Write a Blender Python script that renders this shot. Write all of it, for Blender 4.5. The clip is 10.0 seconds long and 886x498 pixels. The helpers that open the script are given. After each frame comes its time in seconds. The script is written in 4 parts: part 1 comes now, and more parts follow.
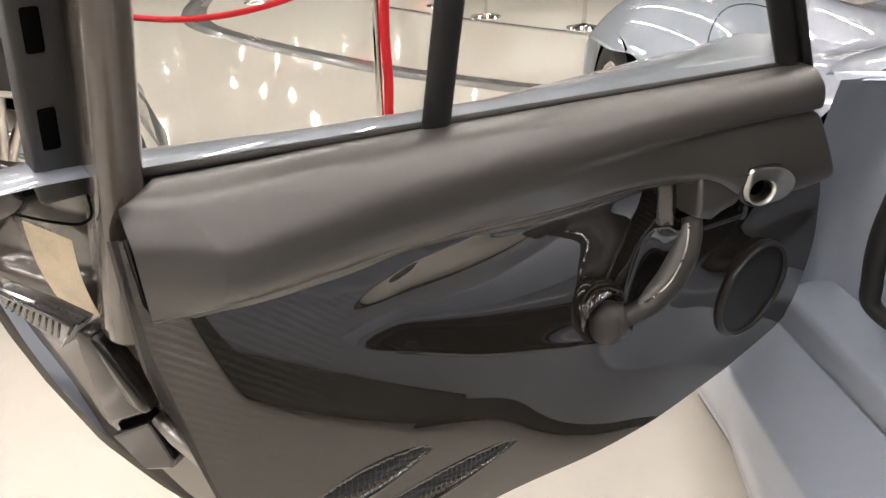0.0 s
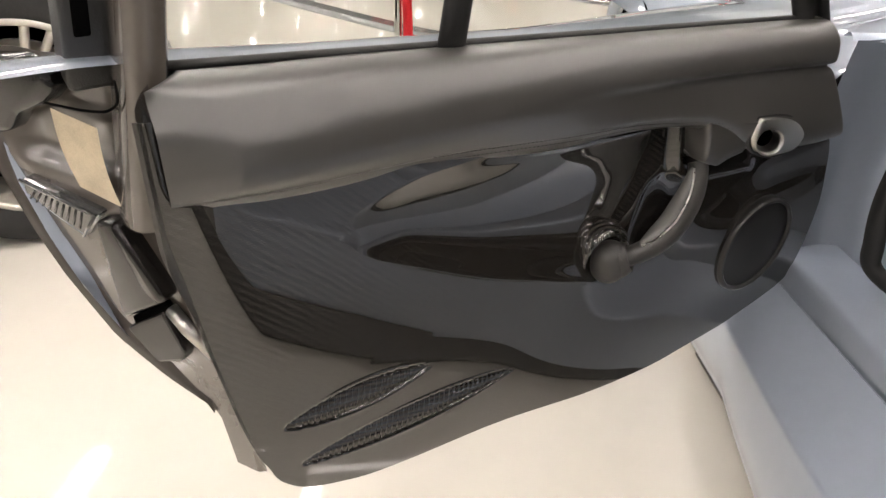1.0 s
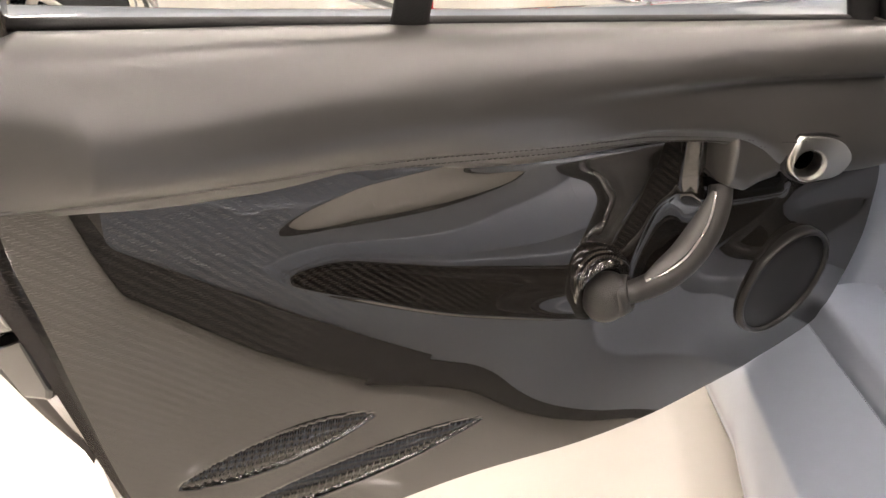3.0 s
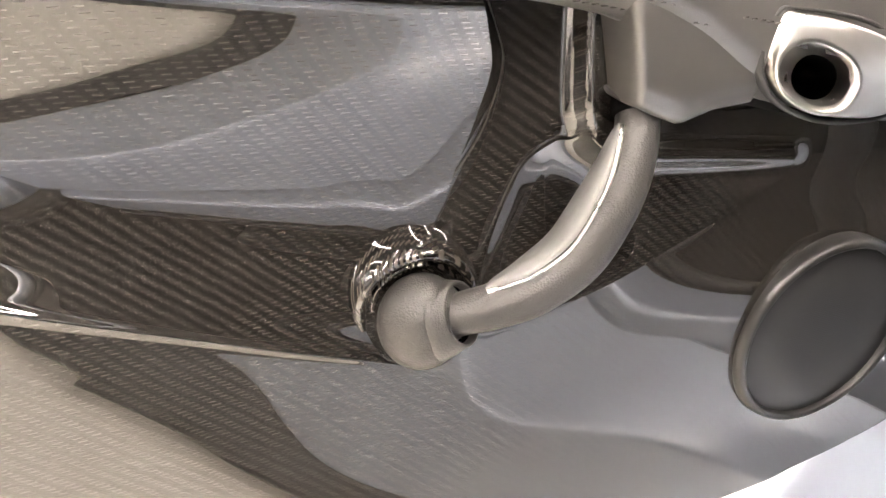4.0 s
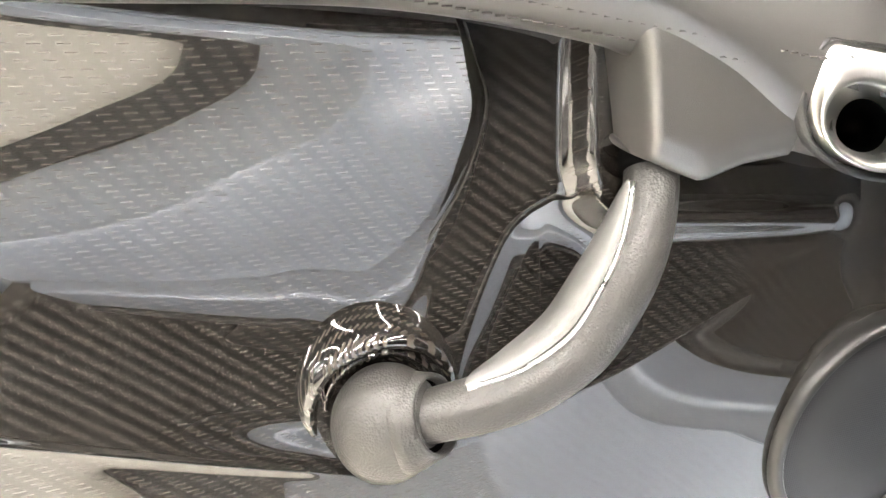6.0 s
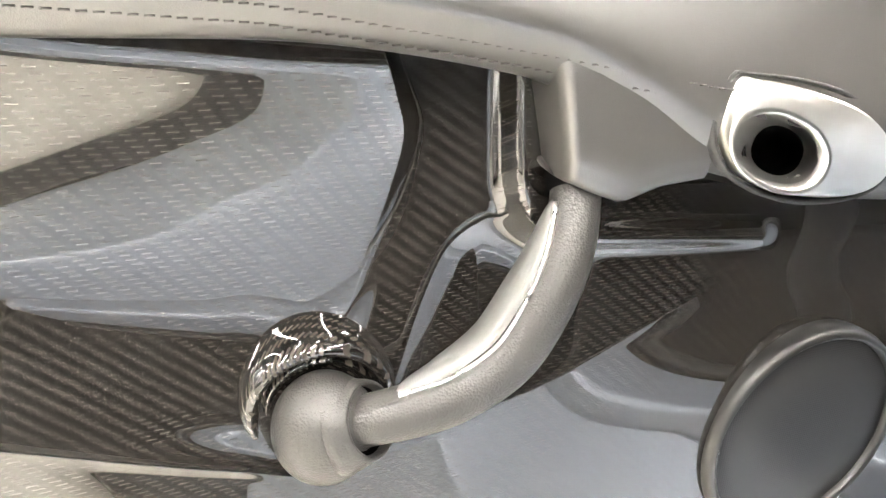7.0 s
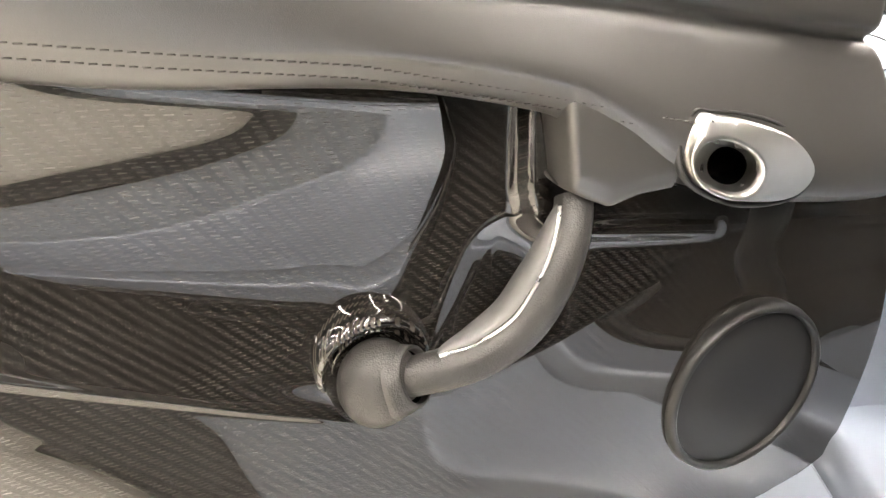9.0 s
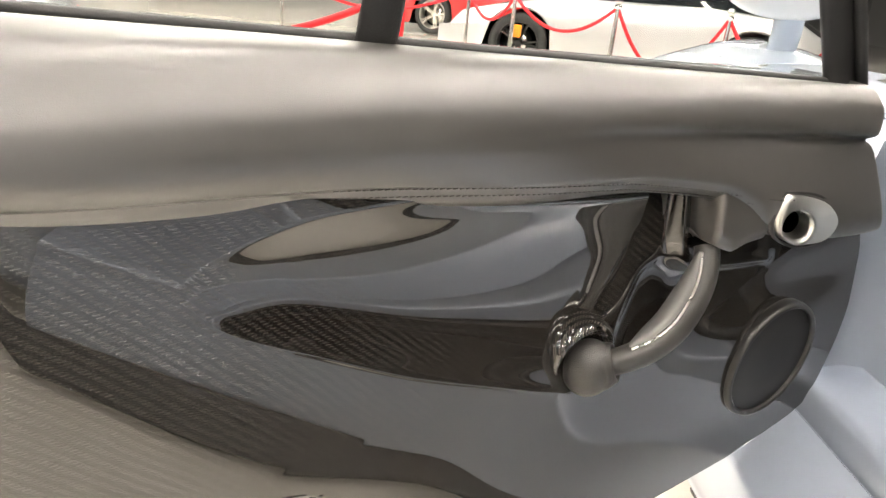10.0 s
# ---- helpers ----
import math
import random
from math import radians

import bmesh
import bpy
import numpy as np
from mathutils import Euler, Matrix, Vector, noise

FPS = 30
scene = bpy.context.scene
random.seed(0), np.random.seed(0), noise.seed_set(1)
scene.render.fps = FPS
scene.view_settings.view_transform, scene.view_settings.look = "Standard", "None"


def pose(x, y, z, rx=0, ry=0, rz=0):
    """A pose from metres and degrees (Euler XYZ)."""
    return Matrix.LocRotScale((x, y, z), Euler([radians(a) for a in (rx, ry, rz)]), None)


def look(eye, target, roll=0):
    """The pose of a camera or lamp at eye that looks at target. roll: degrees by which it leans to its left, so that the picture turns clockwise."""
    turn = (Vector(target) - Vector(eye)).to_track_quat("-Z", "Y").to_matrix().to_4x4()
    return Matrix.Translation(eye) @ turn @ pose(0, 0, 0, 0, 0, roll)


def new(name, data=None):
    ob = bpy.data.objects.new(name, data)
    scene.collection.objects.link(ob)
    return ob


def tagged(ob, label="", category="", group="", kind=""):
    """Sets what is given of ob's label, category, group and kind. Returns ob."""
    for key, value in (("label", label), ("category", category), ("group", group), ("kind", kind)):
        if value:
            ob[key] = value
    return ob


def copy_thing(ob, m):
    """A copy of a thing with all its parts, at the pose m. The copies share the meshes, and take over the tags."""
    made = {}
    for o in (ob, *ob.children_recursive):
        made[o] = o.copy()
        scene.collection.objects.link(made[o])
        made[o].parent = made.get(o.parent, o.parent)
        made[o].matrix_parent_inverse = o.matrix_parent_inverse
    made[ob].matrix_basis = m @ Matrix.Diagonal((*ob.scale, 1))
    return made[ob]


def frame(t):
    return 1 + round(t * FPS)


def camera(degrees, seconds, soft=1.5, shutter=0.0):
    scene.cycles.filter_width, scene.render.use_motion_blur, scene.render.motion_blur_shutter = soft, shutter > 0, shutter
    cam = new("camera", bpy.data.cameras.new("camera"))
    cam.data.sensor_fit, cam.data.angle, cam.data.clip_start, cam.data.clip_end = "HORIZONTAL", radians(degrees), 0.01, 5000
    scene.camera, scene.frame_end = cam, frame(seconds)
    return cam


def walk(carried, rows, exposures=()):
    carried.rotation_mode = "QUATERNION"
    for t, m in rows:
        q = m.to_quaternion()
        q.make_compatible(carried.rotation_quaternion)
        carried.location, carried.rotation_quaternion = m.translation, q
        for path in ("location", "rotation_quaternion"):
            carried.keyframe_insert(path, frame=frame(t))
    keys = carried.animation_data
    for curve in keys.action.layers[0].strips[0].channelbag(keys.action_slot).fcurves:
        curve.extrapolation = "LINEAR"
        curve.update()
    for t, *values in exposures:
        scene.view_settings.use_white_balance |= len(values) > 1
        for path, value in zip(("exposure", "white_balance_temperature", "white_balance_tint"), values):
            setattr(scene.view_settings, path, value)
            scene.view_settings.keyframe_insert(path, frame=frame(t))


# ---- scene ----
cam = camera(63.9, 10.0)
PATH = [
    (0, (-0.03, -0.031, 1.154), (-0.082, 1.753, 0.251), -0.9),
    (0.5, (-0.028, -0.069, 1.136), (-0.101, 1.707, 0.219), 0.6),
    (1, (-0.024, -0.083, 1.112), (-0.102, 1.663, 0.14), 1.8),
    (1.5, (-0.017, -0.057, 1.099), (-0.108, 1.673, 0.099), 2.8),
    (2, (-0.018, -0.045, 1.104), (-0.104, 1.686, 0.104), 4.0),
    (3.5, (0.168, 0.247, 0.966), (-0.077, 1.986, 0.009), 4.5),
    (4, (0.315, 0.453, 0.815), (-0.179, 2.227, 0.035), 1.4),
    (4.5, (0.312, 0.551, 0.764), (-0.197, 2.366, 0.098), 1.1),
    (5, (0.301, 0.554, 0.777), (-0.209, 2.373, 0.12), 1.1),
    (5.5, (0.305, 0.547, 0.789), (-0.214, 2.369, 0.147), 1.2),
    (7, (0.345, 0.533, 0.81), (-0.158, 2.364, 0.183), 2.2),
    (7.5, (0.387, 0.514, 0.825), (-0.069, 2.358, 0.2), 2.8),
    (8, (0.391, 0.51, 0.828), (-0.044, 2.358, 0.2), 3.1),
    (8.5, (0.37, 0.489, 0.83), (-0.037, 2.339, 0.187), 3.3),
    (9, (0.322, 0.417, 0.849), (-0.06, 2.266, 0.189), 3.3),
    (9.5, (0.138, 0.292, 0.919), (-0.06, 2.156, 0.224), 5.2),
    (10, (0.032, 0.138, 0.98), (-0.034, 2.005, 0.266), 5.9),
]
walk(cam, [(t, look(eye, target, roll)) for t, eye, target, roll in PATH],
     [(0, 0.35, 6650, 15), (2.0, 0.42, 6600, 13.5), (3.5, 1.55, 7100, 20), (4.0, 2.62, 6950, 17), (4.5, 3.08, 6650, 12.5), (5.5, 3.08, 6600, 11), (7.0, 3.12, 6500, 10), (7.5, 2.7, 6500, 9.5),
      (8.5, 2.45, 6700, 11), (9.0, 2.32, 6850, 12.5), (9.5, 2.17, 6700, 12), (10, 1.55, 6800, 12)])

# ---- light of the showroom: ceiling panels only ----
world = bpy.data.worlds.new("world")
scene.world = world
world.use_nodes = True
world.node_tree.nodes["Background"].inputs[0].default_value = (0.9, 0.95, 1.0, 1)
world.node_tree.nodes["Background"].inputs[1].default_value = 0.05


# ---- materials ----
def mat(name, color, rough=0.5, metal=0.0, coat=0.0, coat_rough=0.03, var=0.0, var_scale=3.0, bump=0.0, bump_scale=200.0,
        rough_var=0.0, spec=0.5, emit=None, strength=0.0):
    """A principled material with variation at two scales and fine relief."""
    m = bpy.data.materials.new(name)
    m.use_nodes = True
    nt = m.node_tree
    n, l = nt.nodes, nt.links
    p = n["Principled BSDF"]
    p.inputs["Base Color"].default_value = (*color, 1)
    p.inputs["Roughness"].default_value = rough
    p.inputs["Metallic"].default_value = metal
    p.inputs["Coat Weight"].default_value = coat
    p.inputs["Coat Roughness"].default_value = coat_rough
    p.inputs["Specular IOR Level"].default_value = spec
    if emit:
        p.inputs["Emission Color"].default_value = (*emit, 1)
        p.inputs["Emission Strength"].default_value = strength
    co = n.new("ShaderNodeTexCoord")
    if var or rough_var:
        a = n.new("ShaderNodeTexNoise")
        a.inputs["Scale"].default_value = var_scale
        a.inputs["Detail"].default_value = 6
        b = n.new("ShaderNodeTexNoise")
        b.inputs["Scale"].default_value = var_scale * 14
        b.inputs["Detail"].default_value = 3
        l.new(co.outputs["Object"], a.inputs["Vector"])
        l.new(co.outputs["Object"], b.inputs["Vector"])
        add = n.new("ShaderNodeMath")
        add.operation = "ADD"
        l.new(a.outputs["Fac"], add.inputs[0])
        l.new(b.outputs["Fac"], add.inputs[1])
        if var:
            r = n.new("ShaderNodeMapRange")
            r.inputs[1].default_value, r.inputs[2].default_value = 0.6, 1.4
            r.inputs[3].default_value, r.inputs[4].default_value = 1 - var, 1 + var
            l.new(add.outputs[0], r.inputs[0])
            mul = n.new("ShaderNodeVectorMath")
            mul.operation = "SCALE"
            mul.inputs[0].default_value = color
            l.new(r.outputs[0], mul.inputs["Scale"])
            l.new(mul.outputs[0], p.inputs["Base Color"])
        if rough_var:
            r2 = n.new("ShaderNodeMapRange")
            r2.inputs[1].default_value, r2.inputs[2].default_value = 0.6, 1.4
            r2.inputs[3].default_value, r2.inputs[4].default_value = max(0.01, rough - rough_var), rough + rough_var
            l.new(add.outputs[0], r2.inputs[0])
            l.new(r2.outputs[0], p.inputs["Roughness"])
    if bump:
        t = n.new("ShaderNodeTexVoronoi")
        t.inputs["Scale"].default_value = bump_scale
        t2 = n.new("ShaderNodeTexNoise")
        t2.inputs["Scale"].default_value = bump_scale * 0.6
        l.new(co.outputs["Object"], t.inputs["Vector"])
        l.new(co.outputs["Object"], t2.inputs["Vector"])
        mix = n.new("ShaderNodeMath")
        mix.operation = "ADD"
        l.new(t.outputs["Distance"], mix.inputs[0])
        l.new(t2.outputs["Fac"], mix.inputs[1])
        bp = n.new("ShaderNodeBump")
        bp.inputs["Strength"].default_value = bump
        bp.inputs["Distance"].default_value = 0.001
        l.new(mix.outputs[0], bp.inputs["Height"])
        l.new(bp.outputs[0], p.inputs["Normal"])
    return m


def carbon(name, pitch, dark, light, tow_rough=0.5, coat=1.0, turn=0.0):
    """Clear-coated carbon cloth: a two-by-two twill of crossing tows, woven in the x-z plane of the object."""
    m = bpy.data.materials.new(name)
    m.use_nodes = True
    nt = m.node_tree
    n, l = nt.nodes, nt.links
    p = n["Principled BSDF"]

    def math_node(op, a, b=None):
        q = n.new("ShaderNodeMath")
        q.operation = op
        for k, v in ((0, a), (1, b)):
            if v is None:
                continue
            if isinstance(v, (int, float)):
                q.inputs[k].default_value = v
            else:
                l.new(v, q.inputs[k])
        return q.outputs[0]

    co = n.new("ShaderNodeTexCoord")
    mp = n.new("ShaderNodeMapping")
    mp.inputs["Rotation"].default_value = (0, radians(turn), 0)
    l.new(co.outputs["Object"], mp.inputs["Vector"])
    wob = n.new("ShaderNodeTexNoise")
    wob.inputs["Scale"].default_value = 9.0
    l.new(mp.outputs[0], wob.inputs["Vector"])
    sep = n.new("ShaderNodeSeparateXYZ")
    l.new(mp.outputs[0], sep.inputs[0])
    shift = math_node("MULTIPLY", wob.outputs["Fac"], 1.6)
    # cloth is draped: depth counts along both ways
    x = math_node("ADD", math_node("MULTIPLY", math_node("ADD", sep.outputs[0], math_node("MULTIPLY", sep.outputs[1], 0.45)), 1 / pitch), shift)
    y = math_node("ADD", math_node("MULTIPLY", math_node("ADD", sep.outputs[2], math_node("MULTIPLY", sep.outputs[1], 0.55)), 1 / pitch), shift)
    fx, fy = math_node("FLOOR", x), math_node("FLOOR", y)
    k = math_node("MODULO", math_node("ADD", math_node("ADD", fx, fy), 4000), 4)
    over = math_node("LESS_THAN", k, 2)
    hx = math_node("SINE", math_node("MULTIPLY", math_node("FRACT", x), math.pi))
    hy = math_node("SINE", math_node("MULTIPLY", math_node("FRACT", y), math.pi))
    mixh = n.new("ShaderNodeMix")
    l.new(over, mixh.inputs["Factor"])
    l.new(hx, mixh.inputs[2])
    l.new(hy, mixh.inputs[3])
    h = mixh.outputs[0]
    col = n.new("ShaderNodeMix")
    col.data_type = "RGBA"
    l.new(math_node("MULTIPLY", over, math_node("POWER", h, 0.6)), col.inputs["Factor"])
    col.inputs["A"].default_value = (*dark, 1)
    col.inputs["B"].default_value = (*light, 1)
    l.new(col.outputs["Result"], p.inputs["Base Color"])
    p.inputs["Metallic"].default_value = 0.0
    p.inputs["Specular IOR Level"].default_value = 0.1
    p.inputs["Roughness"].default_value = tow_rough
    p.inputs["Coat Weight"].default_value = coat
    p.inputs["Coat Roughness"].default_value = 0.012
    p.inputs["Coat IOR"].default_value = 1.81
    bp = n.new("ShaderNodeBump")
    bp.inputs["Strength"].default_value = 0.2
    bp.inputs["Distance"].default_value = 0.0003
    l.new(h, bp.inputs["Height"])
    l.new(bp.outputs[0], p.inputs["Normal"])
    geo = n.new("ShaderNodeNewGeometry")
    l.new(geo.outputs["Normal"], p.inputs["Coat Normal"])
    return m


def glass(name, tint=(0.80, 0.82, 0.80)):
    m = bpy.data.materials.new(name)
    m.use_nodes = True
    n, l = m.node_tree.nodes, m.node_tree.links
    n.remove(n["Principled BSDF"])
    tr = n.new("ShaderNodeBsdfTransparent")
    tr.inputs[0].default_value = (*tint, 1)
    gl = n.new("ShaderNodeBsdfGlossy")
    gl.inputs["Roughness"].default_value = 0.01
    lw = n.new("ShaderNodeLayerWeight")
    pw = n.new("ShaderNodeMath")
    pw.operation = "POWER"
    pw.inputs[1].default_value = 4.0
    l.new(lw.outputs["Facing"], pw.inputs[0])
    ma = n.new("ShaderNodeMath")
    ma.operation = "MULTIPLY_ADD"
    ma.inputs[1].default_value, ma.inputs[2].default_value = 0.85, 0.045
    l.new(pw.outputs[0], ma.inputs[0])
    mx = n.new("ShaderNodeMixShader")
    l.new(ma.outputs[0], mx.inputs[0])
    l.new(tr.outputs[0], mx.inputs[1])
    l.new(gl.outputs[0], mx.inputs[2])
    l.new(mx.outputs[0], n["Material Output"].inputs[0])
    return m


M_CARBON = carbon("carbon_twill", 0.0027, (0.0058, 0.0050, 0.0042), (0.0265, 0.0228, 0.0188))
M_CARBON_FINE = carbon("carbon_collar", 0.0026, (0.0060, 0.0052, 0.0043), (0.034, 0.029, 0.024), turn=30)
M_LEATHER = mat("soft_black_leather", (0.045, 0.043, 0.040), 0.36, spec=1.0, coat=0.40, coat_rough=0.34, var=0.10, var_scale=4, bump=0.10, bump_scale=1500, rough_var=0.06)
M_GRAIN = mat("grained_leather", (0.036, 0.0345, 0.032), 0.40, var=0.1, var_scale=10, bump=0.28, bump_scale=700, rough_var=0.05)
M_THREAD = mat("thread", (0.06, 0.057, 0.054), 0.8)
M_SATIN = mat("satin_aluminium", (0.78, 0.77, 0.74), 0.30, 1.0, var=0.04, rough_var=0.05)
M_INSERT = mat("pale_insert", (0.15, 0.148, 0.143), 0.42, 0.1, var=0.03)
M_BLACK = mat("black_plastic", (0.016, 0.016, 0.016), 0.45, var=0.15, bump=0.2, bump_scale=600)
M_RUBBER = mat("black_rubber", (0.012, 0.012, 0.012), 0.62, var=0.2, bump=0.2, bump_scale=500)
# near-black without gloss: the shade of gaps and hollows put into the colour
M_HOLE = mat("shade_black", (0.003, 0.003, 0.003), 0.9, spec=0.0)
M_LATCH = mat("glossy_black_plastic", (0.011, 0.010, 0.009), 0.16, var=0.2)
M_EDGE = mat("lacquered_door_edge", (0.085, 0.074, 0.063), 0.22, coat_rough=0.02, coat=1.0, var=0.12, var_scale=5)
M_PAINT = mat("blue_grey_metallic_paint", (0.37, 0.42, 0.50), 0.36, 0.32, coat=1.0, coat_rough=0.015, var=0.03, var_scale=2)
M_SILL = mat("blue_grey_sill_paint", (0.37, 0.42, 0.50), 0.40, 0.32, coat=0.9, coat_rough=0.15, var=0.03, var_scale=2)
M_SILVER = mat("silver_paint", (0.62, 0.63, 0.64), 0.35, 0.7, coat=1.0, var=0.02)
M_BLACKPAINT = mat("black_paint", (0.012, 0.012, 0.013), 0.3, coat=1.0, var=0.05)
M_RED = mat("red_paint", (0.55, 0.02, 0.02), 0.3, coat=1.0, var=0.03)
M_CHROME = mat("polished_steel", (0.85, 0.84, 0.82), 0.08, 1.0, var=0.02)
M_ROPE = mat("red_velvet", (0.62, 0.012, 0.02), 0.75, var=0.12, var_scale=20, bump=0.4, bump_scale=500)
M_TAG = mat("masking_tape", (0.50, 0.42, 0.29), 0.42, var=0.22, var_scale=60, coat=0.3, coat_rough=0.2)
M_RIM = mat("wheel_alloy", (0.60, 0.57, 0.52), 0.32, 0.7, var=0.05)
M_TYRE = mat("tyre_rubber", (0.02, 0.02, 0.02), 0.7, var=0.2, bump=0.3, bump_scale=120)
M_DARKGLASS = mat("dark_glass", (0.015, 0.018, 0.02), 0.06, spec=0.6)
M_ORANGE = mat("orange_caliper", (0.85, 0.30, 0.02), 0.4)
M_FLOOR = mat("polished_resin_floor", (0.66, 0.63, 0.565), 0.06, var=0.03, var_scale=0.6, rough_var=0.02, spec=0.5)
M_STRIPE = mat("grey_floor_inlay", (0.25, 0.25, 0.25), 0.10, var=0.06, var_scale=2)
M_WALL = mat("grey_wall", (0.20, 0.20, 0.20), 0.8, var=0.04, var_scale=1)
M_CEIL = mat("ceiling_paint", (0.035, 0.035, 0.036), 0.85, var=0.04, var_scale=1)
M_LAMP = mat("light_panel", (0.9, 0.9, 0.9), 0.6, emit=(1.0, 0.943, 0.868), strength=50.0)
M_SPOT = mat("spot_lens", (0.9, 0.9, 0.9), 0.5, emit=(1.0, 0.96, 0.90), strength=260.0)
M_FLANGE = mat("brown_flange", (0.028, 0.022, 0.018), 0.5, var=0.15)
M_CLEAR = mat("smoky_clear_plastic", (0.05, 0.05, 0.05), 0.12, coat=1.0, var=0.25, var_scale=30)
M_STEEL = mat("brushed_steel", (0.40, 0.39, 0.37), 0.3, 1.0, var=0.1)
M_RING = mat("satin_black_ring", (0.014, 0.0135, 0.013), 0.30, var=0.1, spec=0.4)
M_GLASS = glass("window_glass")
M_INTERIOR = mat("dark_interior", (0.008, 0.008, 0.008), 0.8, var=0.3, var_scale=5, spec=0.15)


# ---- building helpers ----
WM = {}


def put(ob, parent=None, m=None):
    m = m or Matrix()
    WM[ob] = m
    if parent is not None:
        ob.parent = parent
        ob.matrix_parent_inverse = WM[parent].inverted()
    ob.matrix_basis = m
    return ob


def thing(name, label, category, at=(0, 0, 0), group="", kind=""):
    return tagged(put(new(name), None, Matrix.Translation(at)), label, category, group, kind)


def mesh_of(name, bm, material, smooth=True):
    bmesh.ops.recalc_face_normals(bm, faces=bm.faces)
    me = bpy.data.meshes.new(name)
    bm.to_mesh(me)
    bm.free()
    for p in me.polygons:
        p.use_smooth = smooth
    me.materials.append(material)
    return me


def part(name, bm, material, parent, label="", m=None, smooth=True):
    ob = put(new(name, mesh_of(name, bm, material, smooth)), parent, m)
    if label:
        ob["label"] = label
    return ob


def solo(name, bm, material, label, category, group="", kind="", m=None, smooth=True):
    return tagged(part(name, bm, material, None, "", m, smooth), label, category, group, kind)


def box(lo, hi, bevel=0.0, seg=2):
    bm = bmesh.new()
    bmesh.ops.create_cube(bm, size=1)
    for v in bm.verts:
        v.co = Vector([lo[k] + (hi[k] - lo[k]) * (v.co[k] + 0.5) for k in range(3)])
    if bevel:
        bmesh.ops.bevel(bm, geom=bm.edges[:], offset=bevel, segments=seg, affect="EDGES", profile=0.5)
    return bm


def sheet(points, closed_u=False, closed_v=False, cap=False):
    """A surface through a grid of points: rows of equal length."""
    bm = bmesh.new()
    rows = [[bm.verts.new(p) for p in row] for row in points]
    nr, nc = len(rows), len(rows[0])
    for i in range(nr if closed_u else nr - 1):
        for j in range(nc if closed_v else nc - 1):
            a, b, c, d = rows[i][j], rows[(i + 1) % nr][j], rows[(i + 1) % nr][(j + 1) % nc], rows[i][(j + 1) % nc]
            try:
                bm.faces.new((a, b, c, d))
            except ValueError:
                pass
    if cap and closed_v:
        bm.faces.new(rows[0][::-1])
        bm.faces.new(rows[-1])
    return bm


def spline(keys, n):
    """n points on a smooth curve through the keys."""
    k = [Vector(p) for p in keys]
    k = [2 * k[0] - k[1], *k, 2 * k[-1] - k[-2]]
    out = []
    segs = len(k) - 3
    for i in range(n):
        f = i / (n - 1) * segs
        s = min(int(f), segs - 1)
        t = f - s
        a, b, c, d = k[s:s + 4]
        out.append(0.5 * ((2 * b) + (c - a) * t + (2 * a - 5 * b + 4 * c - d) * t * t + (3 * b - a - 3 * c + d) * t ** 3))
    return out


def sweep(curve, rx, ry=None, sides=20, up=(0, 1, 0), taper=None, cap=True):
    """A tube of elliptic section along a curve; ry counts along up."""
    ry = ry or rx
    rows = []
    for i, p in enumerate(curve):
        a, b = curve[max(i - 1, 0)], curve[min(i + 1, len(curve) - 1)]
        t = (Vector(b) - Vector(a)).normalized()
        side = t.cross(Vector(up)).normalized()
        over = side.cross(t).normalized()
        k = taper(i / (len(curve) - 1)) if taper else 1
        rows.append([Vector(p) + (side * math.cos(q) * rx + over * math.sin(q) * ry) * k for q in (2 * math.pi * j / sides for j in range(sides))])
    return sheet(rows, closed_v=True, cap=cap)


def lathe(profile, n=48):
    """Turns (radius, height) pairs round z."""
    rows = [[(r * math.cos(a), r * math.sin(a), h) for r, h in profile] for a in (2 * math.pi * i / n for i in range(n))]
    bm = sheet(rows, closed_u=True)
    bmesh.ops.remove_doubles(bm, verts=bm.verts, dist=1e-5)
    return bm


def join(*bms):
    out = bmesh.new()
    for b in bms:
        me = bpy.data.meshes.new("t")
        b.to_mesh(me)
        b.free()
        out.from_mesh(me)
        bpy.data.meshes.remove(me)
    return out


def ease(a, b, x):
    t = min(max((x - a) / (b - a), 0.0), 1.0)
    return t * t * (3 - 2 * t)


def lerp_keys(keys, x):
    return float(np.interp(x, [k[0] for k in keys], [k[1] for k in keys]))


def smooth_keys(keys, x):
    """Monotone cubic through the keys."""
    n = len(keys)
    if x <= keys[0][0]:
        return keys[0][1]
    if x >= keys[-1][0]:
        return keys[-1][1]
    i = 0
    while keys[i + 1][0] < x:
        i += 1

    def slope(k):
        return (keys[k + 1][1] - keys[k][1]) / (keys[k + 1][0] - keys[k][0])

    def tangent(k):
        if k == 0:
            return slope(0)
        if k == n - 1:
            return slope(n - 2)
        a, c = slope(k - 1), slope(k)
        return 0.0 if a * c <= 0 else 2 * a * c / (a + c)

    h = keys[i + 1][0] - keys[i][0]
    t = (x - keys[i][0]) / h
    return ((2 * t ** 3 - 3 * t * t + 1) * keys[i][1] + (t ** 3 - 2 * t * t + t) * h * tangent(i)
            + (3 * t * t - 2 * t ** 3) * keys[i + 1][1] + (t ** 3 - t * t) * h * tangent(i + 1))


# ---- floor, ceiling, walls ----
solo("floor", box((-16, -10, -0.05), (16, 34, 0.0)), M_FLOOR, "glossy cream resin showroom floor with grey inlaid curves", "floor", kind="structure", smooth=False)


